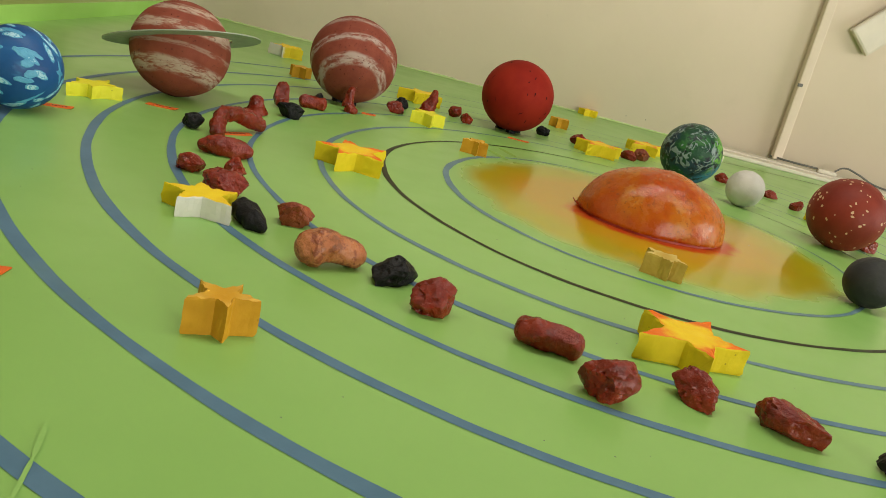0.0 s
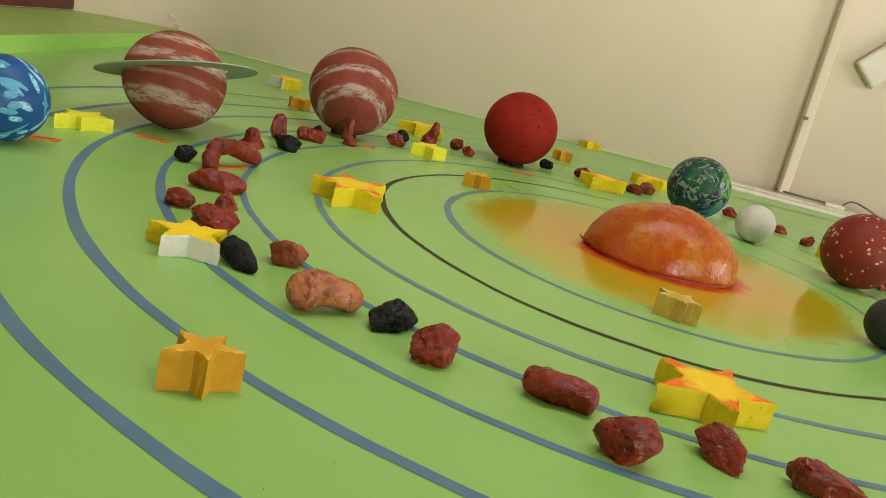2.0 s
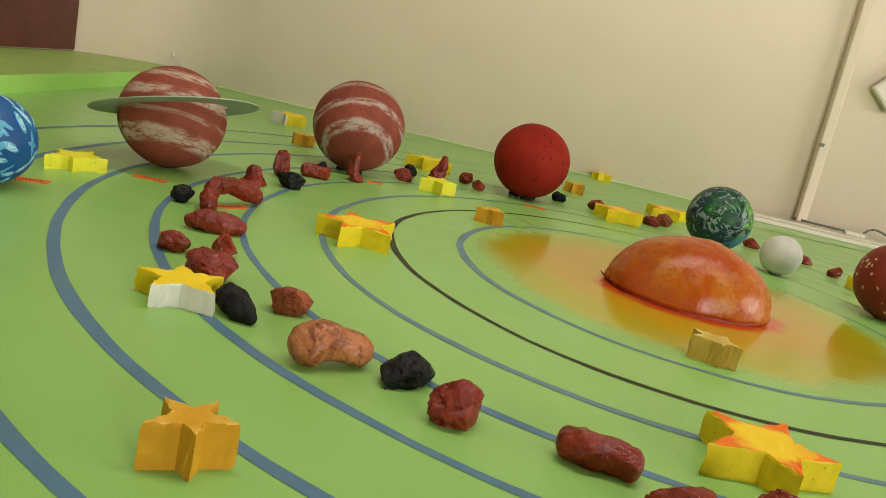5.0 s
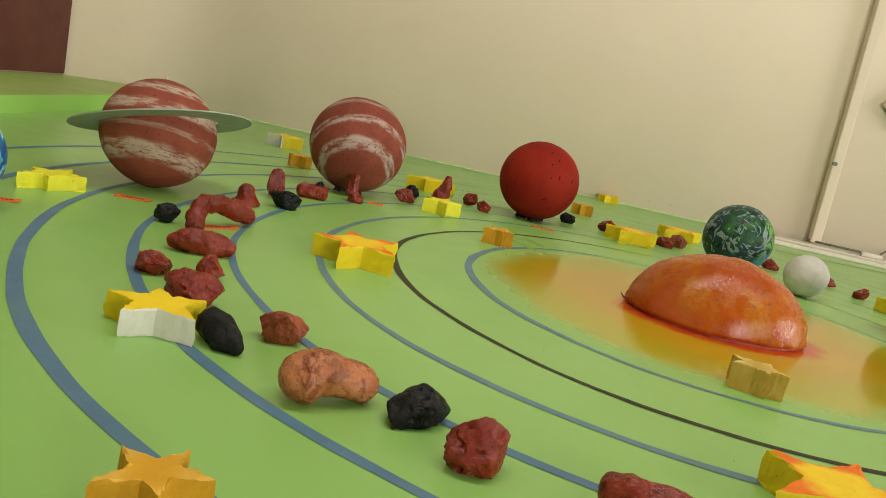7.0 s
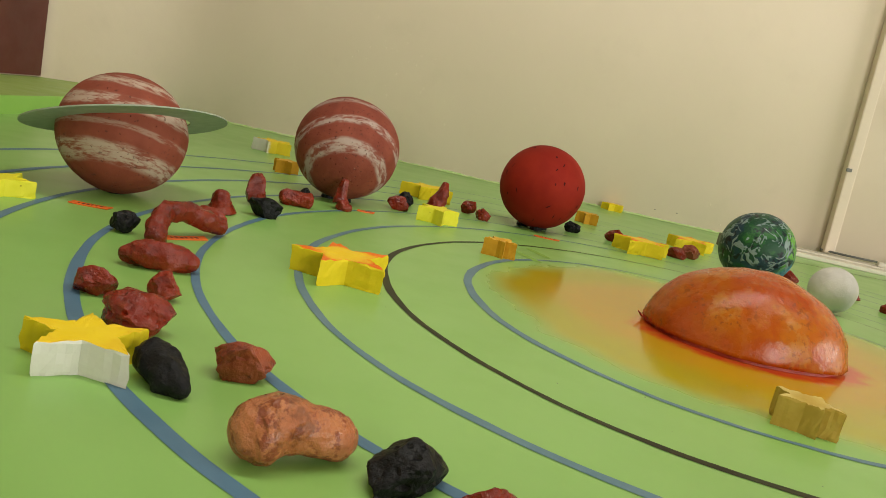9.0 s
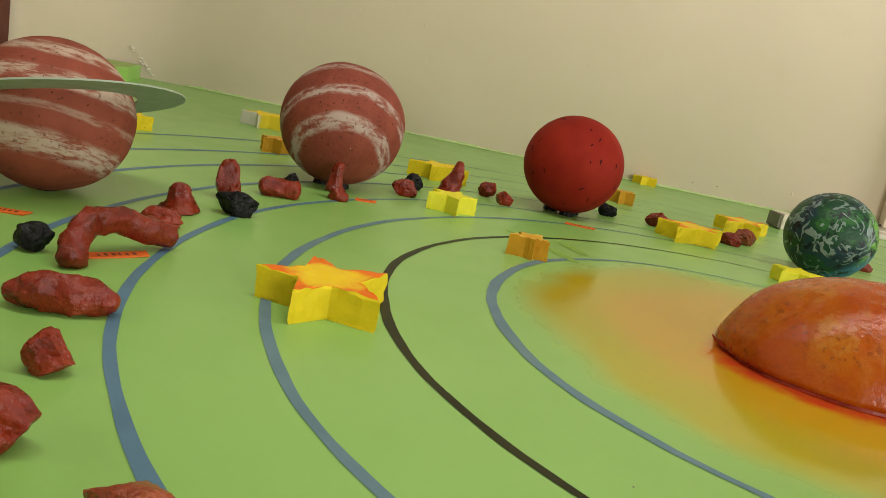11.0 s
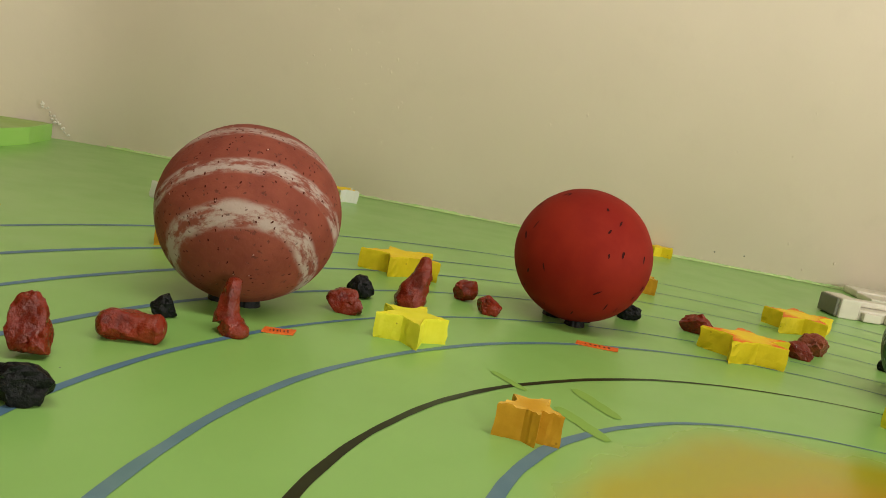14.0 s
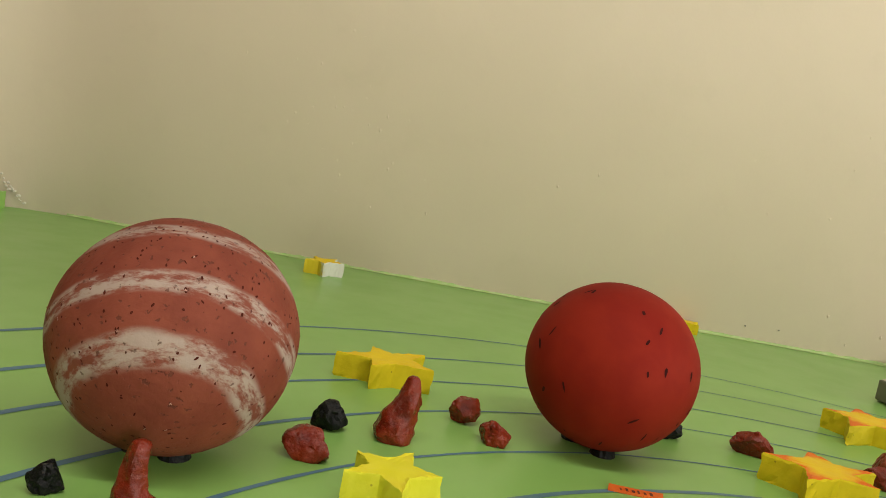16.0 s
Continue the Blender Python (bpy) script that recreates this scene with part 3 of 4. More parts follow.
M_JUP = banded("rose_brown_banded_paint", 0.087, ((-0.25, 0.095, 1.0), (-0.685, 0.085, 1.0), (0.34, 0.10, 0.8), (0.75, 0.1, 0.9)), (0.240, 0.060, 0.035), (0.19, 0.044, 0.026), (0.40, 0.31, 0.265))
M_SAT = banded("salmon_banded_paint", 0.076, ((0.26, 0.12, 0.95), (-0.53, 0.14, 1.0), (0.66, 0.09, 0.95), (-0.12, 0.05, 0.5)), (0.25, 0.064, 0.037), (0.200, 0.048, 0.026), (0.42, 0.325, 0.25), 3.6)
ball("jupiter_model", (-0.1275, 1.470, 0.0864), 0.0865, M_JUP, "large rose-brown foam ball with two brushed white bands", axis=(-0.148, 0.787, 0.599), feet=((-0.016, -0.006), (0.012, -0.010), (0.0, 0.02)), seed=3, sit=0.955, marks=((520, 0.0015, 0.0007, M_PIT), (30, 0.0028, 0.0008, M_PIT), (50, 0.0012, 0.0008, M_FLECK)))
ball("mars_model", (0.228, 1.624, 0.0805), 0.080, mars_paint(), "deep red foam ball with small dark slits", axis=(0.1, 0.1, 1), feet=((0.004, -0.016), (0.018, 0.015), (-0.018, 0.015)), lump=0.008, seed=5, sit=0.975, marks=((55, 0.0056, 0.0013, M_SLIT), (60, 0.0030, 0.0010, M_SLIT)))
ball("earth_model", (0.606, 1.512), 0.064, earth_paint(), "dark green and blue foam ball with pale swirls", lump=0.014, seed=8, marks=((34, 0.0066, 0.0015, M_SWIRL), (24, 0.0040, 0.0020, M_SWIRL)))
ball("moon_model", (0.690, 1.390), 0.037, M_MOON, "small white painted foam ball beside the green one", lump=0.02, seed=9)
ball("venus_model", (0.792, 1.198), 0.064, venus_paint(), "dark red foam ball speckled with cream", lump=0.014, seed=11, marks=((75, 0.0034, 0.0026, M_CREAM), (110, 0.0013, 0.0011, M_CREAM)))
ball("mercury_model", (0.660, 0.862), 0.0345, M_MERC, "small charcoal grey foam ball", lump=0.02, seed=12)
ball("uranus_model", (-0.457, 0.849), 0.050, uranus_paint(), "blue foam ball with pale blue brush dabs", lump=0.012, seed=14, axis=(0.95, 0.1, -0.18), marks=((60, 0.0170, 0.0040, M_DAB), (38, 0.0150, 0.0038, M_PALEDAB), (26, 0.0085, 0.0026, M_PALEDAB)))
saturn = ball("saturn_model", (-0.362, 1.141, 0.0735), 0.0755, M_SAT, "salmon banded foam ball with a thin grey card ring", axis=(-0.039, 0.363, 0.931), feet=((0.0, 0.0),), squash=0.97, seed=16, marks=((30, 0.0012, 0.0006, M_PIT),))

# Saturn's flat card ring
bm = bmesh.new()
n = 96
rows = []
for i in range(n):
    a = i / n * 2 * math.pi
    ro = 0.118 * (1 + 0.01 * math.sin(3 * a))
    rows.append([bm.verts.new((q * math.cos(a), q * math.sin(a), z)) for q, z in ((0.072, 0.0008), (ro, 0.0008), (ro, -0.0008), (0.072, -0.0008))])
for i in range(n):
    j = (i + 1) % n
    for k in range(4):
        l = (k + 1) % 4
        bm.faces.new((rows[i][k], rows[j][k], rows[j][l], rows[i][l]))
ring = part("card_ring", bm, M_RINGCARD, saturn, "grey-green card ring")
u = Vector((0.18, 0.135, 0.0215)).normalized()
near = Vector((0.335, -0.94, 0.0)).normalized()
near = (near - u * near.dot(u)).normalized()
near = (near * math.cos(radians(15)) + u.cross(near).normalized() * math.sin(radians(15)) * (1 if u.cross(near).z > 0 else -1)).normalized()
nrm = u.cross(near).normalized()
nrm = nrm if nrm.z > 0 else -nrm
ring.matrix_basis = Matrix.Translation((0.003, 0.002, 0.0885)) @ Matrix((u, nrm.cross(u), nrm)).transposed().to_4x4()

# the sun: a flattened dome with a ragged painted hem
bm = bmesh.new()
nu, nv = 96, 26
rows = []
for j in range(nv + 1):
    th = j / nv * math.pi / 2
    row = []
    for i in range(nu):
        a = i / nu * 2 * math.pi
        d = Vector((math.cos(a) * math.cos(th), math.sin(a) * math.cos(th), math.sin(th)))
        k = 1 + 0.035 * bumpy(d, 2.0, 21) + 0.012 * bumpy(d, 6, 22) + 0.004 * bumpy(d, 20, 23)
        hem = 1 + 0.02 * bumpy((d.x, d.y, 0), 9, 25) * (1 - j / nv) ** 8
        row.append(bm.verts.new((0.116 * d.x * k * hem, 0.098 * d.y * k * hem, 0.004 + 0.082 * d.z ** 1.08 * k)))
    rows.append(row)
    if j == nv:
        break
for j in range(nv):
    for i in range(nu):
        i2 = (i + 1) % nu
        bm.faces.new((rows[j][i], rows[j][i2], rows[j + 1][i2], rows[j + 1][i]))
bm.faces.new(rows[0][::-1])
bmesh.ops.remove_doubles(bm, verts=rows[nv], dist=0.004)
sun_thing = empty("sun_model", (*SUN, 0))
part("dome", bm, sun_paint(), sun_thing, smooth=True)
bm = bmesh.new()
low = [bm.verts.new((0.112 * math.cos(a) * (1 + 0.03 * bumpy((math.cos(a), math.sin(a), 0), 5, 31)), 0.094 * math.sin(a) * (1 + 0.03 * bumpy((math.cos(a), math.sin(a), 0), 5, 31)), 0.0)) for a in [i / 80 * 2 * math.pi for i in range(80)]]
top = [bm.verts.new((v.co.x * 0.985, v.co.y * 0.985, 0.0035)) for v in low]
bm.faces.new(top)
for i in range(80):
    bm.faces.new((low[i], low[(i + 1) % 80], top[(i + 1) % 80], top[i]))
for a, long, wide in ((176, 0.013, 0.06), (183, 0.010, 0.05), (190, 0.006, 0.05), (168, 0.005, 0.04), (262, 0.004, 0.05), (300, 0.003, 0.04)):
    a = radians(a)
    pts = [(a - wide, 0.965, 0.001), (a - wide * 0.5, 1.0 + long * 5, 0.003), (a, 1.0 + long * 8.6, 0.009), (a + wide * 0.4, 1.0 + long * 4, 0.004), (a + wide, 0.965, 0.001)]
    vs = [[bm.verts.new((0.112 * math.cos(b) * k, 0.094 * math.sin(b) * k, z + dz)) for b, k, z in pts] for dz in (0.0, 0.0018)]
    bm.faces.new(vs[0][::-1]), bm.faces.new(vs[1])
    for i in range(5):
        j = (i + 1) % 5
        bm.faces.new((vs[0][i], vs[0][j], vs[1][j], vs[1][i]))
part("hem", bm, plain("red_orange_hem_paint", (0.28, 0.016, 0.005), (0.38, 0.035, 0.009), 40, 0.5), sun_thing, "red painted hem")
tagged(sun_thing, "orange mottled glossy half dome on the golden halo", "model sun")


# ---- foam stars ----
def star(at, r, turn, h, top, sides, label, inner=0.47, seed=1, reach=(1, 1, 1, 1, 1), swing=(0, 0, 0, 0, 0)):
    """A star cut from foam sheet; reach and swing say how each point differs from a true star's."""
    ri = random.Random(seed)
    corners = []
    for i in range(10):
        k = i // 2
        out, off = (reach[k], swing[k]) if i % 2 == 0 else (inner * (reach[k] + reach[(k + 1) % 5]) / 2, (swing[k] + swing[(k + 1) % 5]) / 2)
        a = radians(turn + 36 * i + off + ri.uniform(-1, 1))
        q = r * out * (1 + ri.uniform(-0.015, 0.015))
        corners.append(Vector((q * math.cos(a), q * math.sin(a), 0)))
    outline = []
    for i in range(10):
        p, q = corners[i], corners[(i + 1) % 10]
        for k in range(6):
            c = p.lerp(q, k / 6)
            outline.append((c + Vector((ri.gauss(0, 1), ri.gauss(0, 1), 0)) * r * 0.0035))
    levels = [(0.0, 0.985), (0.10, 1.0), (0.35, 1.0), (0.65, 1.0), (0.93, 1.0), (1.0, 0.975)]
    body = []
    for z, k in levels:
        body.append([(c.x * k * (1 + ri.gauss(0, 0.015)), c.y * k * (1 + ri.gauss(0, 0.015)), h * z + (ri.gauss(0, h * 0.02) if z > 0.5 else 0)) for c in outline])
    face = [body[-1]]
    for k in (0.82, 0.55, 0.25):
        face.append([(c.x * k, c.y * k, h * (1.0 + 0.04 * bumpy(c * k, 60, seed))) for c in outline])
    ob = empty("foam_star", (at[0], at[1], 0))
    n = len(outline)
    for nm, data, mat in (("foam_body", body, sides), ("painted_face", face, top)):
        bm = bmesh.new()
        rim = bm.verts.layers.float.new("rim")
        rows = []
        for k, row in enumerate(data):
            rows.append([bm.verts.new(p) for p in row])
            for v in rows[-1]:
                v[rim] = min(1.0, v.co.xy.length / r) ** 1.3 + (0.10 if k == 0 else 0.0) if nm == "painted_face" else 1.0
        for k in range(len(rows) - 1):
            for i in range(n):
                j = (i + 1) % n
                bm.faces.new((rows[k][i], rows[k][j], rows[k + 1][j], rows[k + 1][i]))
        bm.faces.new(rows[-1] if nm == "painted_face" else rows[0][::-1])
        part(nm, bm, mat, ob, "painted top face" if nm == "painted_face" else "")
    return tagged(ob, label, "foam star", "foam stars on the board")


star((0.3085, 0.5425), 0.0535, -157, 0.0250, M_FTOP, M_YSIDE, "yellow foam star with orange painted rim and torn edges", seed=1, reach=(1.12, 0.90, 1.0, 1.05, 0.97), swing=(2, 0, 1, -6, 1))
star((-0.0520, 0.9530), 0.0538, -178, 0.0255, M_FTOP, M_YSIDE, "yellow foam star with orange painted rim across two rings", seed=2, reach=(0.97, 0.96, 1.03, 1.07, 0.95), swing=(2, -3, -4, 3, 1))
star((-0.0770, 0.4035), 0.0237, -141, 0.0280, M_OTOP, M_OSIDE, "small thick ochre foam star on a blue ring", seed=3, inner=0.45, reach=(1.18, 0.88, 1.1, 0.96, 1.0), swing=(2, 2, 0, -6, 2))
star((0.3530, 0.7825), 0.0251, -171, 0.0255, M_DTOP, M_DSIDE, "small dull gold foam star before the orange dome", seed=4, inner=0.55, reach=(1.08, 0.8, 1.13, 1.0, 1.14), swing=(-4, 18, -12, -3, 8))
star((0.1356, 1.2600), 0.0225, -166, 0.0245, M_OTOP, M_OSIDE, "small ochre foam star on the inmost ring", seed=5, inner=0.48, reach=(1.22, 0.8, 1.1, 1.05, 0.96), swing=(0, 14, -10, -2, 5))
star((-0.1620, 0.6330), 0.0369, 179, 0.0205, M_YTOP, M_FRONT, "yellow topped foam star with bare white sides", seed=6, reach=(1.05, 0.94, 1.14, 0.98, 0.9), swing=(-3, -5, 3, 1, 4))
star((0.0412, 1.4460), 0.0370, -148, 0.0240, M_LTOP, M_LSIDE, "lemon yellow foam star among the red lumps", seed=7, reach=(1.0, 1.06, 1.0, 1.02, 0.93), swing=(-5, 0, 2, 0, 2))
star((0.4340, 1.5950), 0.0500, 160, 0.0260, M_FTOP, M_YSIDE, "yellow foam star with orange top edges", seed=8, reach=(1.1, 1.06, 0.92, 1.05, 0.9), swing=(3, -5, 9, -4, -3))
star((0.5960, 1.8080), 0.0540, 152, 0.0240, M_FTOP, M_YSIDE, "yellow foam star with orange top near the white box", seed=9, reach=(0.9, 1.15, 0.9, 1.1, 1.0), swing=(0, 0, -2, 5, -5))
star((0.0186, 1.7230), 0.0480, -173, 0.0260, M_YTOP, M_YSIDE, "plain yellow foam star between the outer rings", seed=10, reach=(1.16, 0.85, 1.16, 1.1, 0.85), swing=(3, -10, 3, -3, 5))
star((-0.4320, 1.0040), 0.0350, -128, 0.0185, M_LTOP, M_LSIDE, "flat lemon yellow foam star beside the blue ball", seed=11, reach=(1.2, 0.75, 1.1, 1.15, 0.9), swing=(8, -14, 0, -4, 0))
star((0.523, 1.402), 0.0372, 65, 0.0207, M_LTOP, M_LSIDE, "lemon yellow foam star before the green and blue ball", seed=12)
star((0.549, 2.349), 0.0340, 20, 0.0192, M_YTOP, M_YSIDE, "small yellow foam star close to the wall", seed=13)
star((0.386, 1.895), 0.027, 30, 0.024, M_OTOP, M_OSIDE, "small ochre foam star behind the red ball", seed=14)
star((-0.350, 1.957), 0.0469, 50, 0.0271, M_YTOP, M_HALF, "yellow topped foam star with bare white side near the wall", seed=15)
star((-0.258, 1.655), 0.026, 20, 0.024, M_OTOP, M_OSIDE, "small ochre foam star behind the banded ball", seed=16)
star((-0.140, 2.306), 0.0375, 60, 0.0259, M_YTOP, M_HALFBACK, "yellow topped foam star with white sides at the wall", seed=17)
star((-0.480, 1.610), 0.035, 10, 0.022, M_YTOP, M_YSIDE, "yellow foam star behind the ringed ball", seed=18)
star((0.872, 1.400), 0.036, 0, 0.024, M_YTOP, M_YSIDE, "yellow foam star behind the dark red speckled ball", seed=19)


# ---- clay lumps ----
def lump(at, l, w, h, turn, material, label, seed, cuts=11, taper=0.0, lean=0.0):
    ri = random.Random(seed)
    bm = bmesh.new()
    bmesh.ops.create_icosphere(bm, subdivisions=4, radius=1.0)
    planes = []
    for _ in range(cuts):
        p = Vector((ri.gauss(0, 1), ri.gauss(0, 1), ri.gauss(0, 0.8))).normalized()
        planes.append((p, ri.uniform(0.56, 0.84)))
    planes.append((Vector((0, 0, -1)), 0.62))
    for v in bm.verts:
        c = v.co.copy()
        c = c * (1 + 0.16 * bumpy(c, 1.3, seed))
        for p, q in planes:
            e = c.dot(p) - q
            if e > 0:
                c -= p * e * 0.97
        c = c * (1 + 0.07 * bumpy(c, 3.2, seed + 1) - 0.08 * abs(bumpy(c, 3.6, seed + 2)) + 0.03 * bumpy(c, 7, seed + 3) - 0.02 * abs(bumpy(c, 14, seed + 4)) - 0.34 * max(0.0, bumpy(c, 3.9, seed + 6) - 0.16))
        k = 1 - taper * (c.z + 0.6) / 1.6
        v.co = Vector((c.x * k + lean * (c.z + 0.6), c.y * k, c.z))
    lo = [min(v.co[i] for v in bm.verts) for i in range(3)]
    hi = [max(v.co[i] for v in bm.verts) for i in range(3)]
    for v in bm.verts:
        v.co = Vector(((v.co.x - (lo[0] + hi[0]) / 2) / (hi[0] - lo[0]) * l, (v.co.y - (lo[1] + hi[1]) / 2) / (hi[1] - lo[1]) * w, (v.co.z - lo[2]) / (hi[2] - lo[2]) * h))
    ob = part("clay_rock", bm, material, smooth=True)
    ob.data.set_sharp_from_angle(angle=radians(26))
    ob.matrix_basis = pose(at[0], at[1], -0.0005, 0, 0, turn)
    return tagged(ob, label, "clay rock", "clay asteroid belt")


def bent(at, spine, material, label, seed, turn=0.0, flat=1.0, knobs=1.0):
    """A lump modelled along a bent spine of (x, y, z, radius)."""
    bm = bmesh.new()
    n, m = 30, 7
    sides, turned, facet = 5 + seed % 2, seed * 0.7, 0.65 if knobs >= 1 else 0.2
    pts = []
    for a, b in zip(spine, spine[1:]):
        for k in range(m):
            f = k / m
            pts.append([p + (q - p) * f for p, q in zip(a, b)])
    pts.append(list(spine[-1]))
    rows = []
    for i, p in enumerate(pts):
        q0, q1 = Vector(pts[max(i - 1, 0)][:3]), Vector(pts[min(i + 1, len(pts) - 1)][:3])
        d = (q1 - q0).normalized()
        s = d.cross(Vector((0, 0, 1)) if abs(d.z) < 0.8 else Vector((0, 1, 0))).normalized()
        t = s.cross(d)
        row = []
        for k in range(n):
            a = k / n * 2 * math.pi
            o = s * math.cos(a) + t * math.sin(a) * flat
            c = Vector(p[:3])
            w = c + o * p[3]
            side = ((a + turned + 0.5 * math.sin(i * 0.21 + seed)) % (2 * math.pi / sides)) - math.pi / sides
            r = p[3] * (1.0 - facet + (facet + 0.04) * math.cos(math.pi / sides) / math.cos(side)) * (1.06 + knobs * (0.20 * bumpy(w, 60, seed) - 0.22 * abs(bumpy(w, 90, seed + 3)) + 0.05 * bumpy(w, 220, seed + 5)))
            v = c + o * r
            row.append(bm.verts.new((v.x, v.y, max(v.z, -0.0005))))
        rows.append(row)
    for i in range(len(rows) - 1):
        for k in range(n):
            l = (k + 1) % n
            bm.faces.new((rows[i][k], rows[i][l], rows[i + 1][l], rows[i + 1][k]))
    for row, e, before in ((rows[0], pts[0], pts[1]), (rows[-1], pts[-1], pts[-2])):
        mid = sum((v.co for v in row), Vector()) / n
        way = (Vector(e[:3]) - Vector(before[:3])).normalized() * e[3]
        last = row
        for shrink, out in ((0.86, 0.22), (0.55, 0.42), (0.2, 0.5)):
            ring = []
            for v in row:
                c = mid + (v.co - mid) * shrink + way * out
                ring.append(bm.verts.new((c.x, c.y, max(c.z, -0.0005))))
            for k in range(n):
                l = (k + 1) % n
                bm.faces.new((last[k], last[l], ring[l], ring[k]))
            last = ring
        bm.faces.new(last)
    ob = part("clay_rock", bm, material, smooth=True)
    ob.data.set_sharp_from_angle(angle=radians(34 if knobs >= 1 else 80))
    ob.matrix_basis = pose(at[0], at[1], 0, 0, 0, turn)
    return tagged(ob, label, "clay rock", "clay asteroid belt")


RED, RUST, BLACK = "red-brown painted clay rock on the green board", "rust coloured pitted clay rock on the board", "small black painted clay rock on the board"
lump((-0.214, 0.758), 0.0352, 0.0245, 0.0225, -8, M_RED, RED, 41)
bent((-0.201, 0.854), ((-0.0301, -0.0063, 0.0093, 0.0065), (-0.0206, -0.0032, 0.0113, 0.0117), (-0.0063, -0.0016, 0.0116, 0.0135), (0.0079, 0.0016, 0.0113, 0.0131), (0.0206, 0.0048, 0.0103, 0.0108), (0.0301, 0.0079, 0.0093, 0.0065)), M_RED, "long knobbly red-brown clay rock beside others", 42)
bent((-0.222, 0.972), ((-0.0120, -0.0380, 0.0040, 0.0108), (-0.0160, -0.0280, 0.0180, 0.0106), (-0.0160, -0.0060, 0.0290, 0.0106), (-0.0020, 0.0140, 0.0270, 0.0110), (0.0140, 0.0340, 0.0180, 0.0114), (0.0260, 0.0520, 0.0110, 0.0088)), M_RED, "bent red-brown clay rock like an elbow", 43)
lump((-0.229, 1.088), 0.0425, 0.0281, 0.0185, 15, M_RED, RED, 44)
bent((-0.235, 1.157), ((0.0000, 0.0000, 0.0013, 0.0221), (0.0000, 0.0000, 0.0056, 0.0183), (-0.0014, 0.0000, 0.0132, 0.0124), (-0.0022, 0.0000, 0.0196, 0.0109), (-0.0022, 0.0000, 0.0238, 0.0100)), M_RED, "peaked red-brown clay rock on the board", 45)
lump((-0.167, 0.776), 0.0269, 0.0248, 0.0236, 15, M_RED, RED, 46)
lump((-0.159, 0.700), 0.0497, 0.0330, 0.0285, -12, M_RED, RED, 47)
lump((-0.075, 0.659), 0.0380, 0.0277, 0.0257, -10, M_RUST, RUST, 48)
bent((-0.023, 0.568), ((-0.0285, -0.0036, 0.0138, 0.0112), (-0.0255, -0.0026, 0.0146, 0.0140), (-0.0200, -0.0010, 0.0160, 0.0157), (-0.0096, 0.0019, 0.0198, 0.0152), (0.0057, 0.0019, 0.0165, 0.0126), (0.0211, 0.0029, 0.0122, 0.0120), (0.0260, 0.0034, 0.0116, 0.0104), (0.0285, 0.0038, 0.0112, 0.0080)), M_TAN, "tan and copper bean-shaped clay rock with dark pits", 49, turn=20, knobs=0.55)
lump((0.037, 0.565), 0.0454, 0.0344, 0.0259, 10, M_BLACK, "black painted clay rock beside a red one", 50, taper=0.6)
lump((0.072, 0.518), 0.0420, 0.0370, 0.0330, 25, M_RED, "blocky red-brown clay rock on a blue ring", 95, cuts=8, taper=0.15)
bent((0.172, 0.495), ((-0.0235, 0.0060, 0.0115, 0.0110), (-0.0120, 0.0030, 0.0125, 0.0136), (0.0080, -0.0020, 0.0105, 0.0120), (0.0235, -0.0060, 0.0110, 0.0124)), M_RED, RED, 52)
lump((0.209, 0.430), 0.0450, 0.0330, 0.0340, 6, M_RED, "rounded red-brown clay rock with creased top", 81, cuts=8, taper=-0.55, lean=0.12)
lump((0.289, 0.459), 0.0420, 0.0260, 0.0275, -38, M_RED, RED, 84, cuts=7, taper=0.15, lean=-0.25)
lump((0.360, 0.436), 0.0590, 0.0300, 0.0260, -42, M_RED, "long wedge of red-brown clay on a ring", 97, cuts=7, taper=0.15, lean=-0.1)
lump((0.438, 0.405), 0.034, 0.030, 0.033, 0, M_BLACK, BLACK, 56)
bent((-0.114, 0.629), ((-0.013, 0.012, 0.0145, 0.006), (-0.010, 0.007, 0.0125, 0.0110), (0.0, -0.002, 0.0105, 0.0122), (0.009, -0.010, 0.008, 0.0110), (0.019, -0.018, 0.005, 0.005)), M_BLACK, "black clay rock leaning on a white-sided star", 57)
lump((-0.274, 0.956), 0.0290, 0.0240, 0.0230, 12, M_BLACK, BLACK, 58)
lump((-0.216, 1.254), 0.0300, 0.0270, 0.0465, 20, M_RED, "tall upright red-brown clay rock behind a black one", 59, cuts=9, taper=0.12)
lump((-0.185, 1.183), 0.0470, 0.0290, 0.0278, -5, M_BLACK, BLACK, 60, taper=-0.65)
bent((-0.172, 1.315), ((-0.0180, -0.0035, 0.0105, 0.0108), (-0.0110, -0.0020, 0.0115, 0.0125), (0.0090, 0.0015, 0.0105, 0.0112), (0.0215, 0.0035, 0.0105, 0.0122)), M_RED, "stubby red-brown clay bar on the board", 60)
bent((-0.110, 1.369), ((0.0150, -0.0060, 0.0040, 0.0075), (0.0070, -0.0030, 0.0060, 0.0115), (-0.0020, 0.0000, 0.0120, 0.0118), (-0.0015, 0.0014, 0.0274, 0.0085), (0.0008, 0.0027, 0.0455, 0.0056)), M_RED, "red-brown clay boot shape before the banded ball", 62)
lump((-0.169, 1.384), 0.0224, 0.0202, 0.0210, 0, M_BLACK, BLACK, 63)
lump((-0.026, 1.498), 0.0411, 0.0263, 0.0244, -10, M_RED, RED, 64)
lump((-0.018, 1.561), 0.0309, 0.0243, 0.0257, 20, M_BLACK, BLACK, 65)
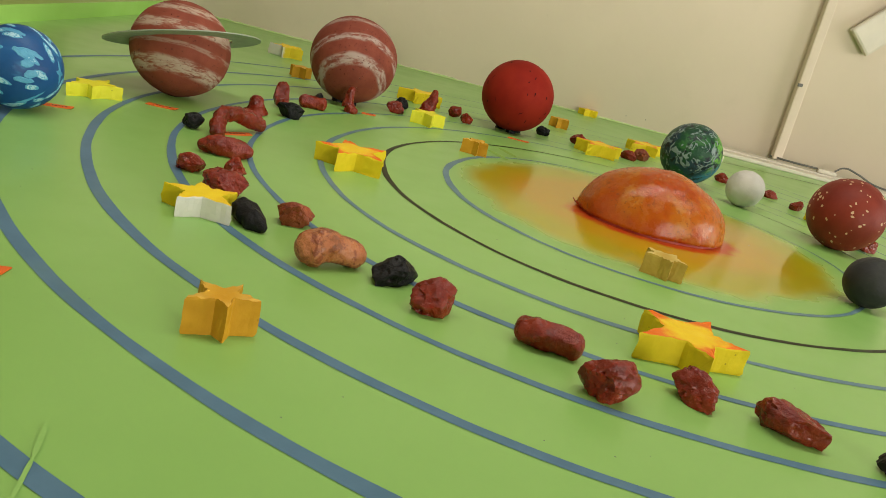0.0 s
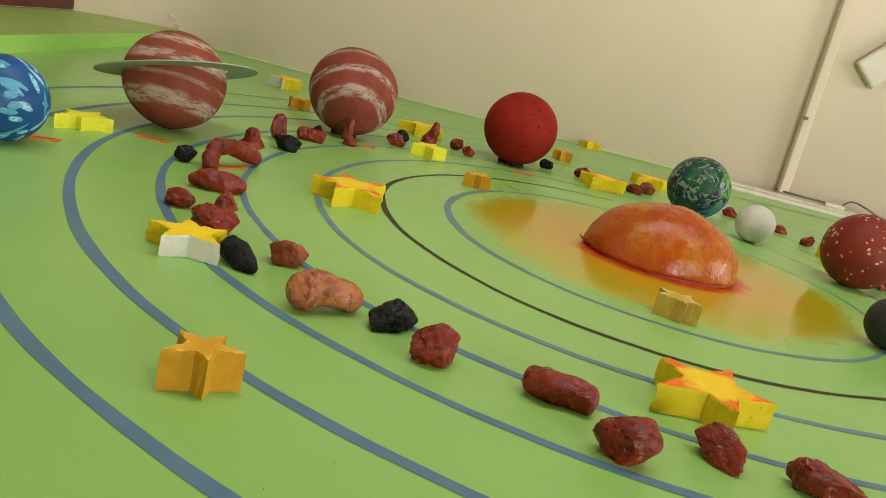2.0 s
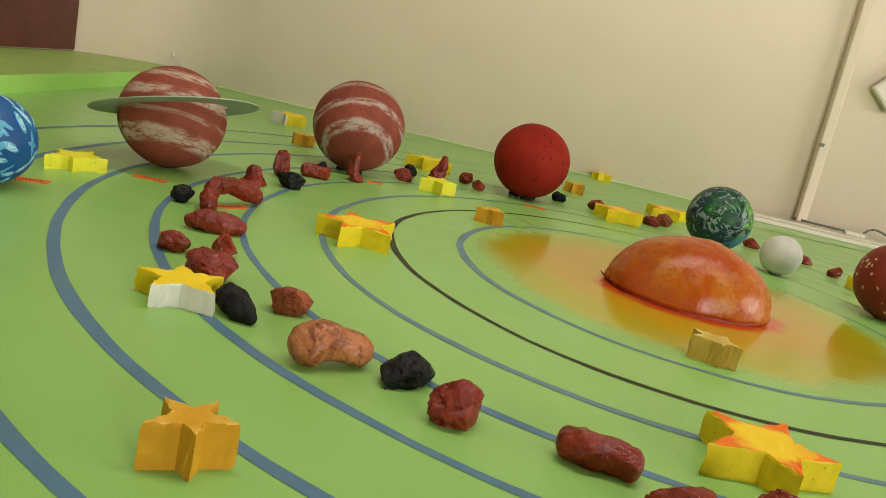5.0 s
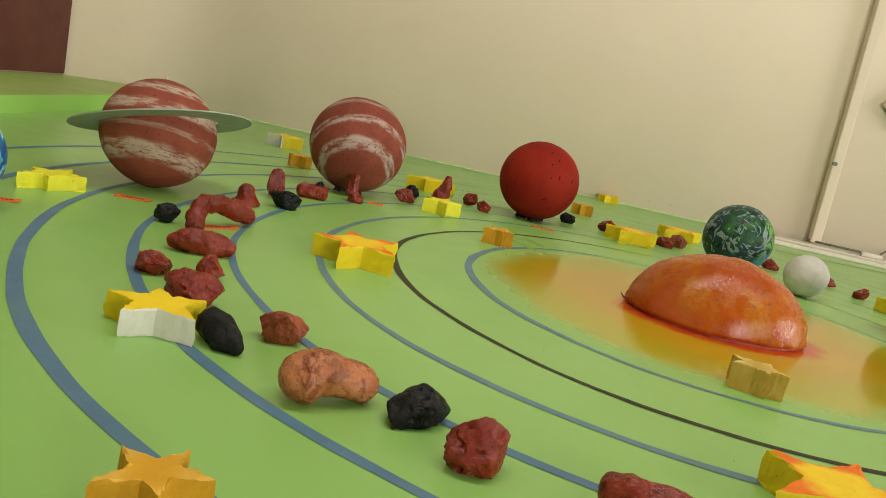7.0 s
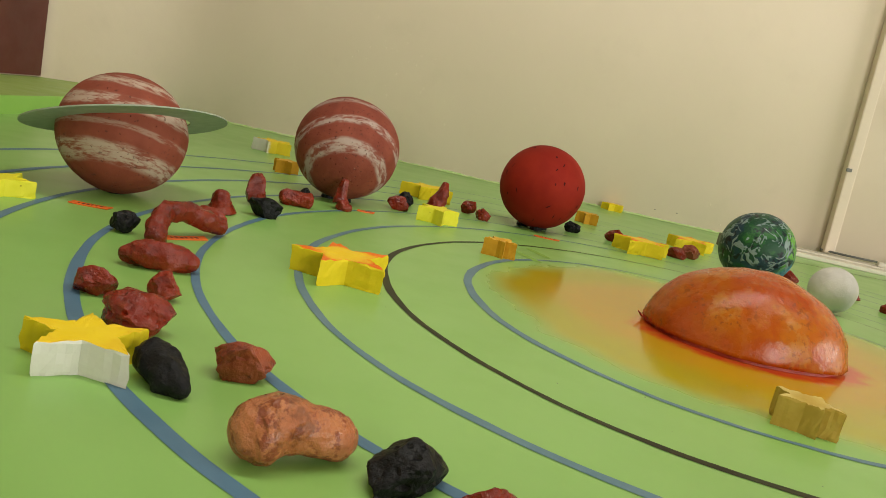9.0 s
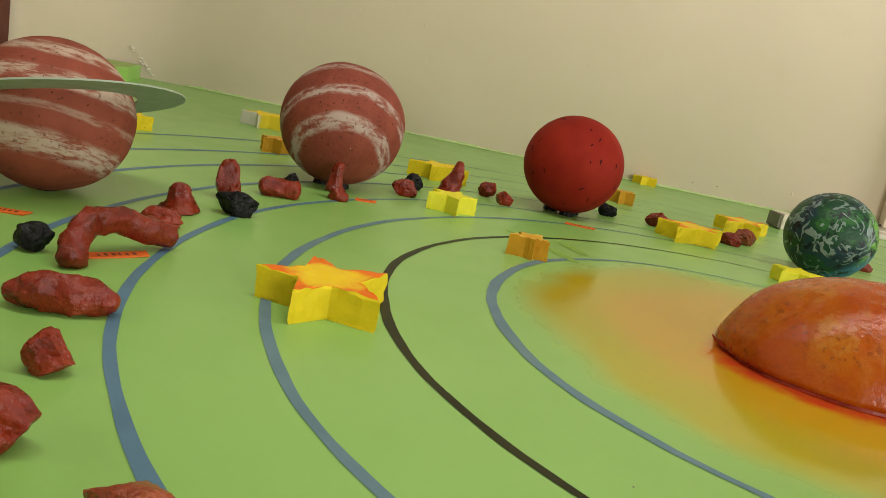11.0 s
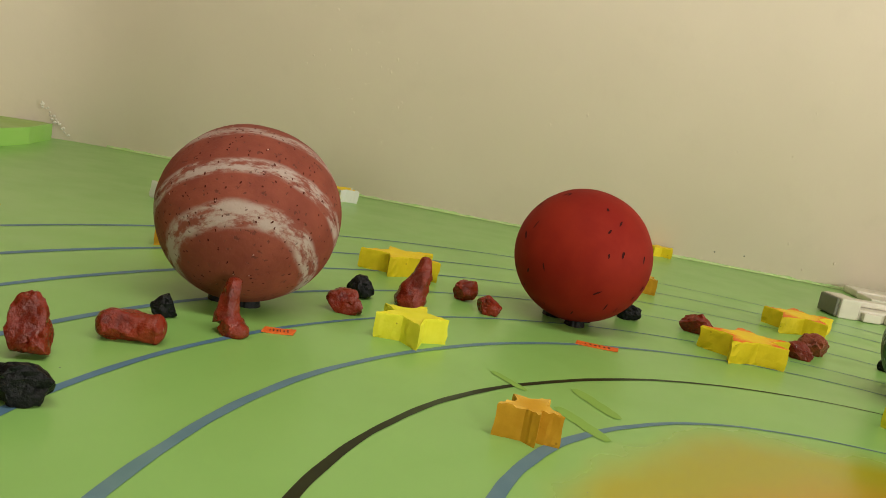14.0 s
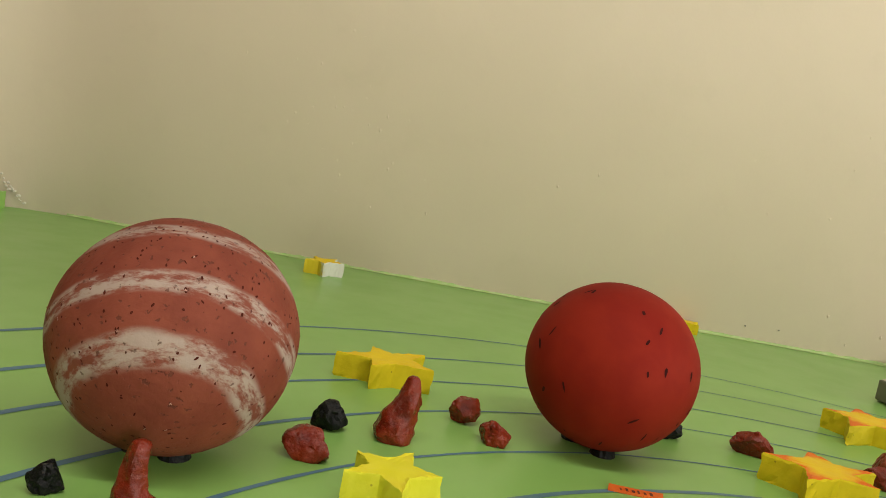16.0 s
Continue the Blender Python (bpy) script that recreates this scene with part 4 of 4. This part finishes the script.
bent((0.042, 1.563), ((-0.0056, 0.0000, 0.0033, 0.0194), (-0.0028, 0.0000, 0.0155, 0.0166), (0.0042, 0.0013, 0.0355, 0.0112), (0.0056, 0.0028, 0.0542, 0.0056)), M_RED, "red-brown clay cone with leaning tip", 66)
lump((0.101, 1.633), 0.0307, 0.0239, 0.0265, 10, M_RED, RED, 67)
lump((0.128, 1.590), 0.0298, 0.0226, 0.0225, -5, M_RED, RED, 68)
lump((0.315, 1.690), 0.034, 0.026, 0.022, 0, M_BLACK, "small black clay rock beside the red ball", 69)
lump((0.401, 1.677), 0.0436, 0.0234, 0.0274, -18, M_RED, RED, 70)
lump((0.552, 1.674), 0.0432, 0.0256, 0.0287, -14, M_RUST, RUST, 71)
lump((0.515, 1.640), 0.040, 0.022, 0.022, -14, M_RED, RED, 72)
lump((0.748, 1.651), 0.0365, 0.0248, 0.0229, -10, M_RED, RED, 73)
lump((0.841, 1.592), 0.0382, 0.0229, 0.0182, -10, M_RED, RED, 74)
lump((0.863, 1.503), 0.0297, 0.0211, 0.0230, -6, M_RED, RED, 75)
lump((0.640, 1.650), 0.032, 0.026, 0.024, 0, M_BLACK, BLACK, 76)
lump((0.880, 1.240), 0.034, 0.026, 0.024, 0, M_RED, RED, 77)


# ---- paper labels ----
def paper_label(p, q, w, label, seed):
    p, q = Vector(p), Vector(q)
    c, d = (p + q) / 2, q - p
    l = d.length
    ob = empty("paper_label", (c.x, c.y, 0.0), math.degrees(math.atan2(d.y, d.x)))
    bm = bmesh.new()
    ri = random.Random(seed)
    rows = []
    for i in range(7):
        x = -l / 2 + l * i / 6
        lift = 0.0012 + 0.0005 * (abs(i - 3) / 3) ** 2
        rows.append([bm.verts.new((x + ri.gauss(0, 0.0003) + s * 0.1 * w, s * w / 2, lift)) for s in (-1, 1)])
    for i in range(6):
        bm.faces.new((rows[i][0], rows[i][1], rows[i + 1][1], rows[i + 1][0]))
    g = bmesh.ops.extrude_face_region(bm, geom=bm.faces[:])["geom"]
    bmesh.ops.translate(bm, vec=(0, 0, -0.0011), verts=[v for v in g if isinstance(v, bmesh.types.BMVert)])
    part("paper", bm, M_LABEL, ob)
    for i in range(6):
        x = (-0.28 + 0.11 * i) * l
        part("writing", boxed((x - l * 0.018, -w * 0.22, 0.0013), (x + l * (0.012 + 0.012 * (i % 3)), w * (0.08 + 0.1 * (i % 2)), 0.0017)), M_INK, ob, "dark written mark")
    return tagged(ob, label, "paper label", "orange paper labels")


ORANGE = "small orange paper label with dark writing on the board"
paper_label((-0.447, 0.893), (-0.414, 0.905), 0.013, ORANGE, 1)
paper_label((-0.367, 1.036), (-0.325, 1.040), 0.013, ORANGE, 2)
paper_label((-0.239, 0.962), (-0.203, 0.996), 0.013, "orange paper label tucked beside an arched clay rock", 3)
paper_label((-0.085, 1.393), (-0.058, 1.398), 0.014, ORANGE, 4)
paper_label((0.221, 1.532), (0.266, 1.528), 0.013, ORANGE, 5)
paper_label((-0.268, 0.412), (-0.231, 0.418), 0.013, ORANGE, 6)
paper_label((0.586, 1.430), (0.624, 1.410), 0.013, ORANGE, 7)

# ---- along the back wall ----
# white plastic box near the wall
thing = empty("white_plastic_box", (0.745, 1.975, 0), 5)
part("body", boxed((0.004, 0, 0), (0.040, 0.055, 0.034), 0.003), M_PLASTIC, thing)
part("body", boxed((0.042, 0.004, 0), (0.13, 0.055, 0.019), 0.003), M_PLASTIC, thing)
part("rail", boxed((0.042, 0.030, 0.0195), (0.13, 0.052, 0.030), 0.003), M_PLASTIC, thing)
part("end_cap", boxed((-0.003, 0.003, 0.002), (0.0035, 0.052, 0.033), 0.003), M_CAP, thing, "grey end")
part("block", boxed((0.046, -0.006, 0.001), (0.078, 0.0035, 0.016), 0.002), M_PLASTIC, thing)
part("block", boxed((0.090, -0.006, 0.001), (0.122, 0.0035, 0.016), 0.002), M_PLASTIC, thing)
tagged(thing, "long white plastic box with a grey end near the wall", "plastic box")

bar = empty("floor_trunking", (0.93, 2.19, 0), BACK)
part("base", boxed((0, 0, 0), (0.95, 0.06, 0.012), 0.003), M_PLASTIC, bar)
part("cover", boxed((0, 0.064, 0), (0.95, 0.125, 0.015), 0.004), M_PLASTIC, bar)
tagged(bar, "white plastic cable trunking lying along the wall", "cable trunking")

trunk = empty("wall_trunking", (1.162, back_y(1.162), 0.018), BACK)
trunk.matrix_basis = pose(1.162, back_y(1.162), 0.018, 0, -2, BACK)
part("channel", boxed((-0.014, -0.030, 0), (0.016, -0.0005, 2.0), 0.004), M_WALL, trunk)
part("clip", boxed((-0.017, -0.034, 0.230), (-0.002, -0.0302, 0.240), 0.001), M_GREYEND, trunk, "dark fixing clip")
tagged(trunk, "upright cream painted cable trunking on the wall", "cable trunking")

plate = part("cover_plate", boxed((-0.048, -0.012, -0.08), (0.048, 0.012, 0.08), 0.008), M_PLASTIC)
plate.matrix_basis = pose(1.318, back_y(1.318) - 0.015, 0.470, 0, 42, BACK)
tagged(plate, "tilted white plastic cover plate on the wall", "cover plate")

plug = part("cable_plug", boxed((-0.03, -0.010, 0), (0.03, 0.010, 0.013), 0.004), M_PLASTIC)
plug.matrix_basis = pose(1.300, 2.235, 0.015, 0, 0, BACK)
tagged(plug, "small white cable plug on the trunking", "plug")


def cable(points, r, material, label):
    cu = bpy.data.curves.new("cable", "CURVE")
    cu.dimensions, cu.bevel_depth, cu.bevel_resolution = "3D", r, 2
    sp = cu.splines.new("BEZIER")
    sp.bezier_points.add(len(points) - 1)
    for b, p in zip(sp.bezier_points, points):
        b.co, b.handle_left_type, b.handle_right_type = p, "AUTO", "AUTO"
    cu.materials.append(material)
    return tagged(new("cable", cu), label, "cable")


cable([(1.325, 2.235, 0.030), (1.345, 2.232, 0.046), (1.39, 2.225, 0.040), (1.44, 2.21, 0.022), (1.50, 2.20, 0.016)], 0.003, M_GREYEND, "thin grey cable arching from the plug")
cable([(1.142, back_y(1.142) - 0.012, 0.022), (1.19, 2.26, 0.024), (1.27, 2.237, 0.026)], 0.003, M_GREYEND, "thin grey cable along the trunking")
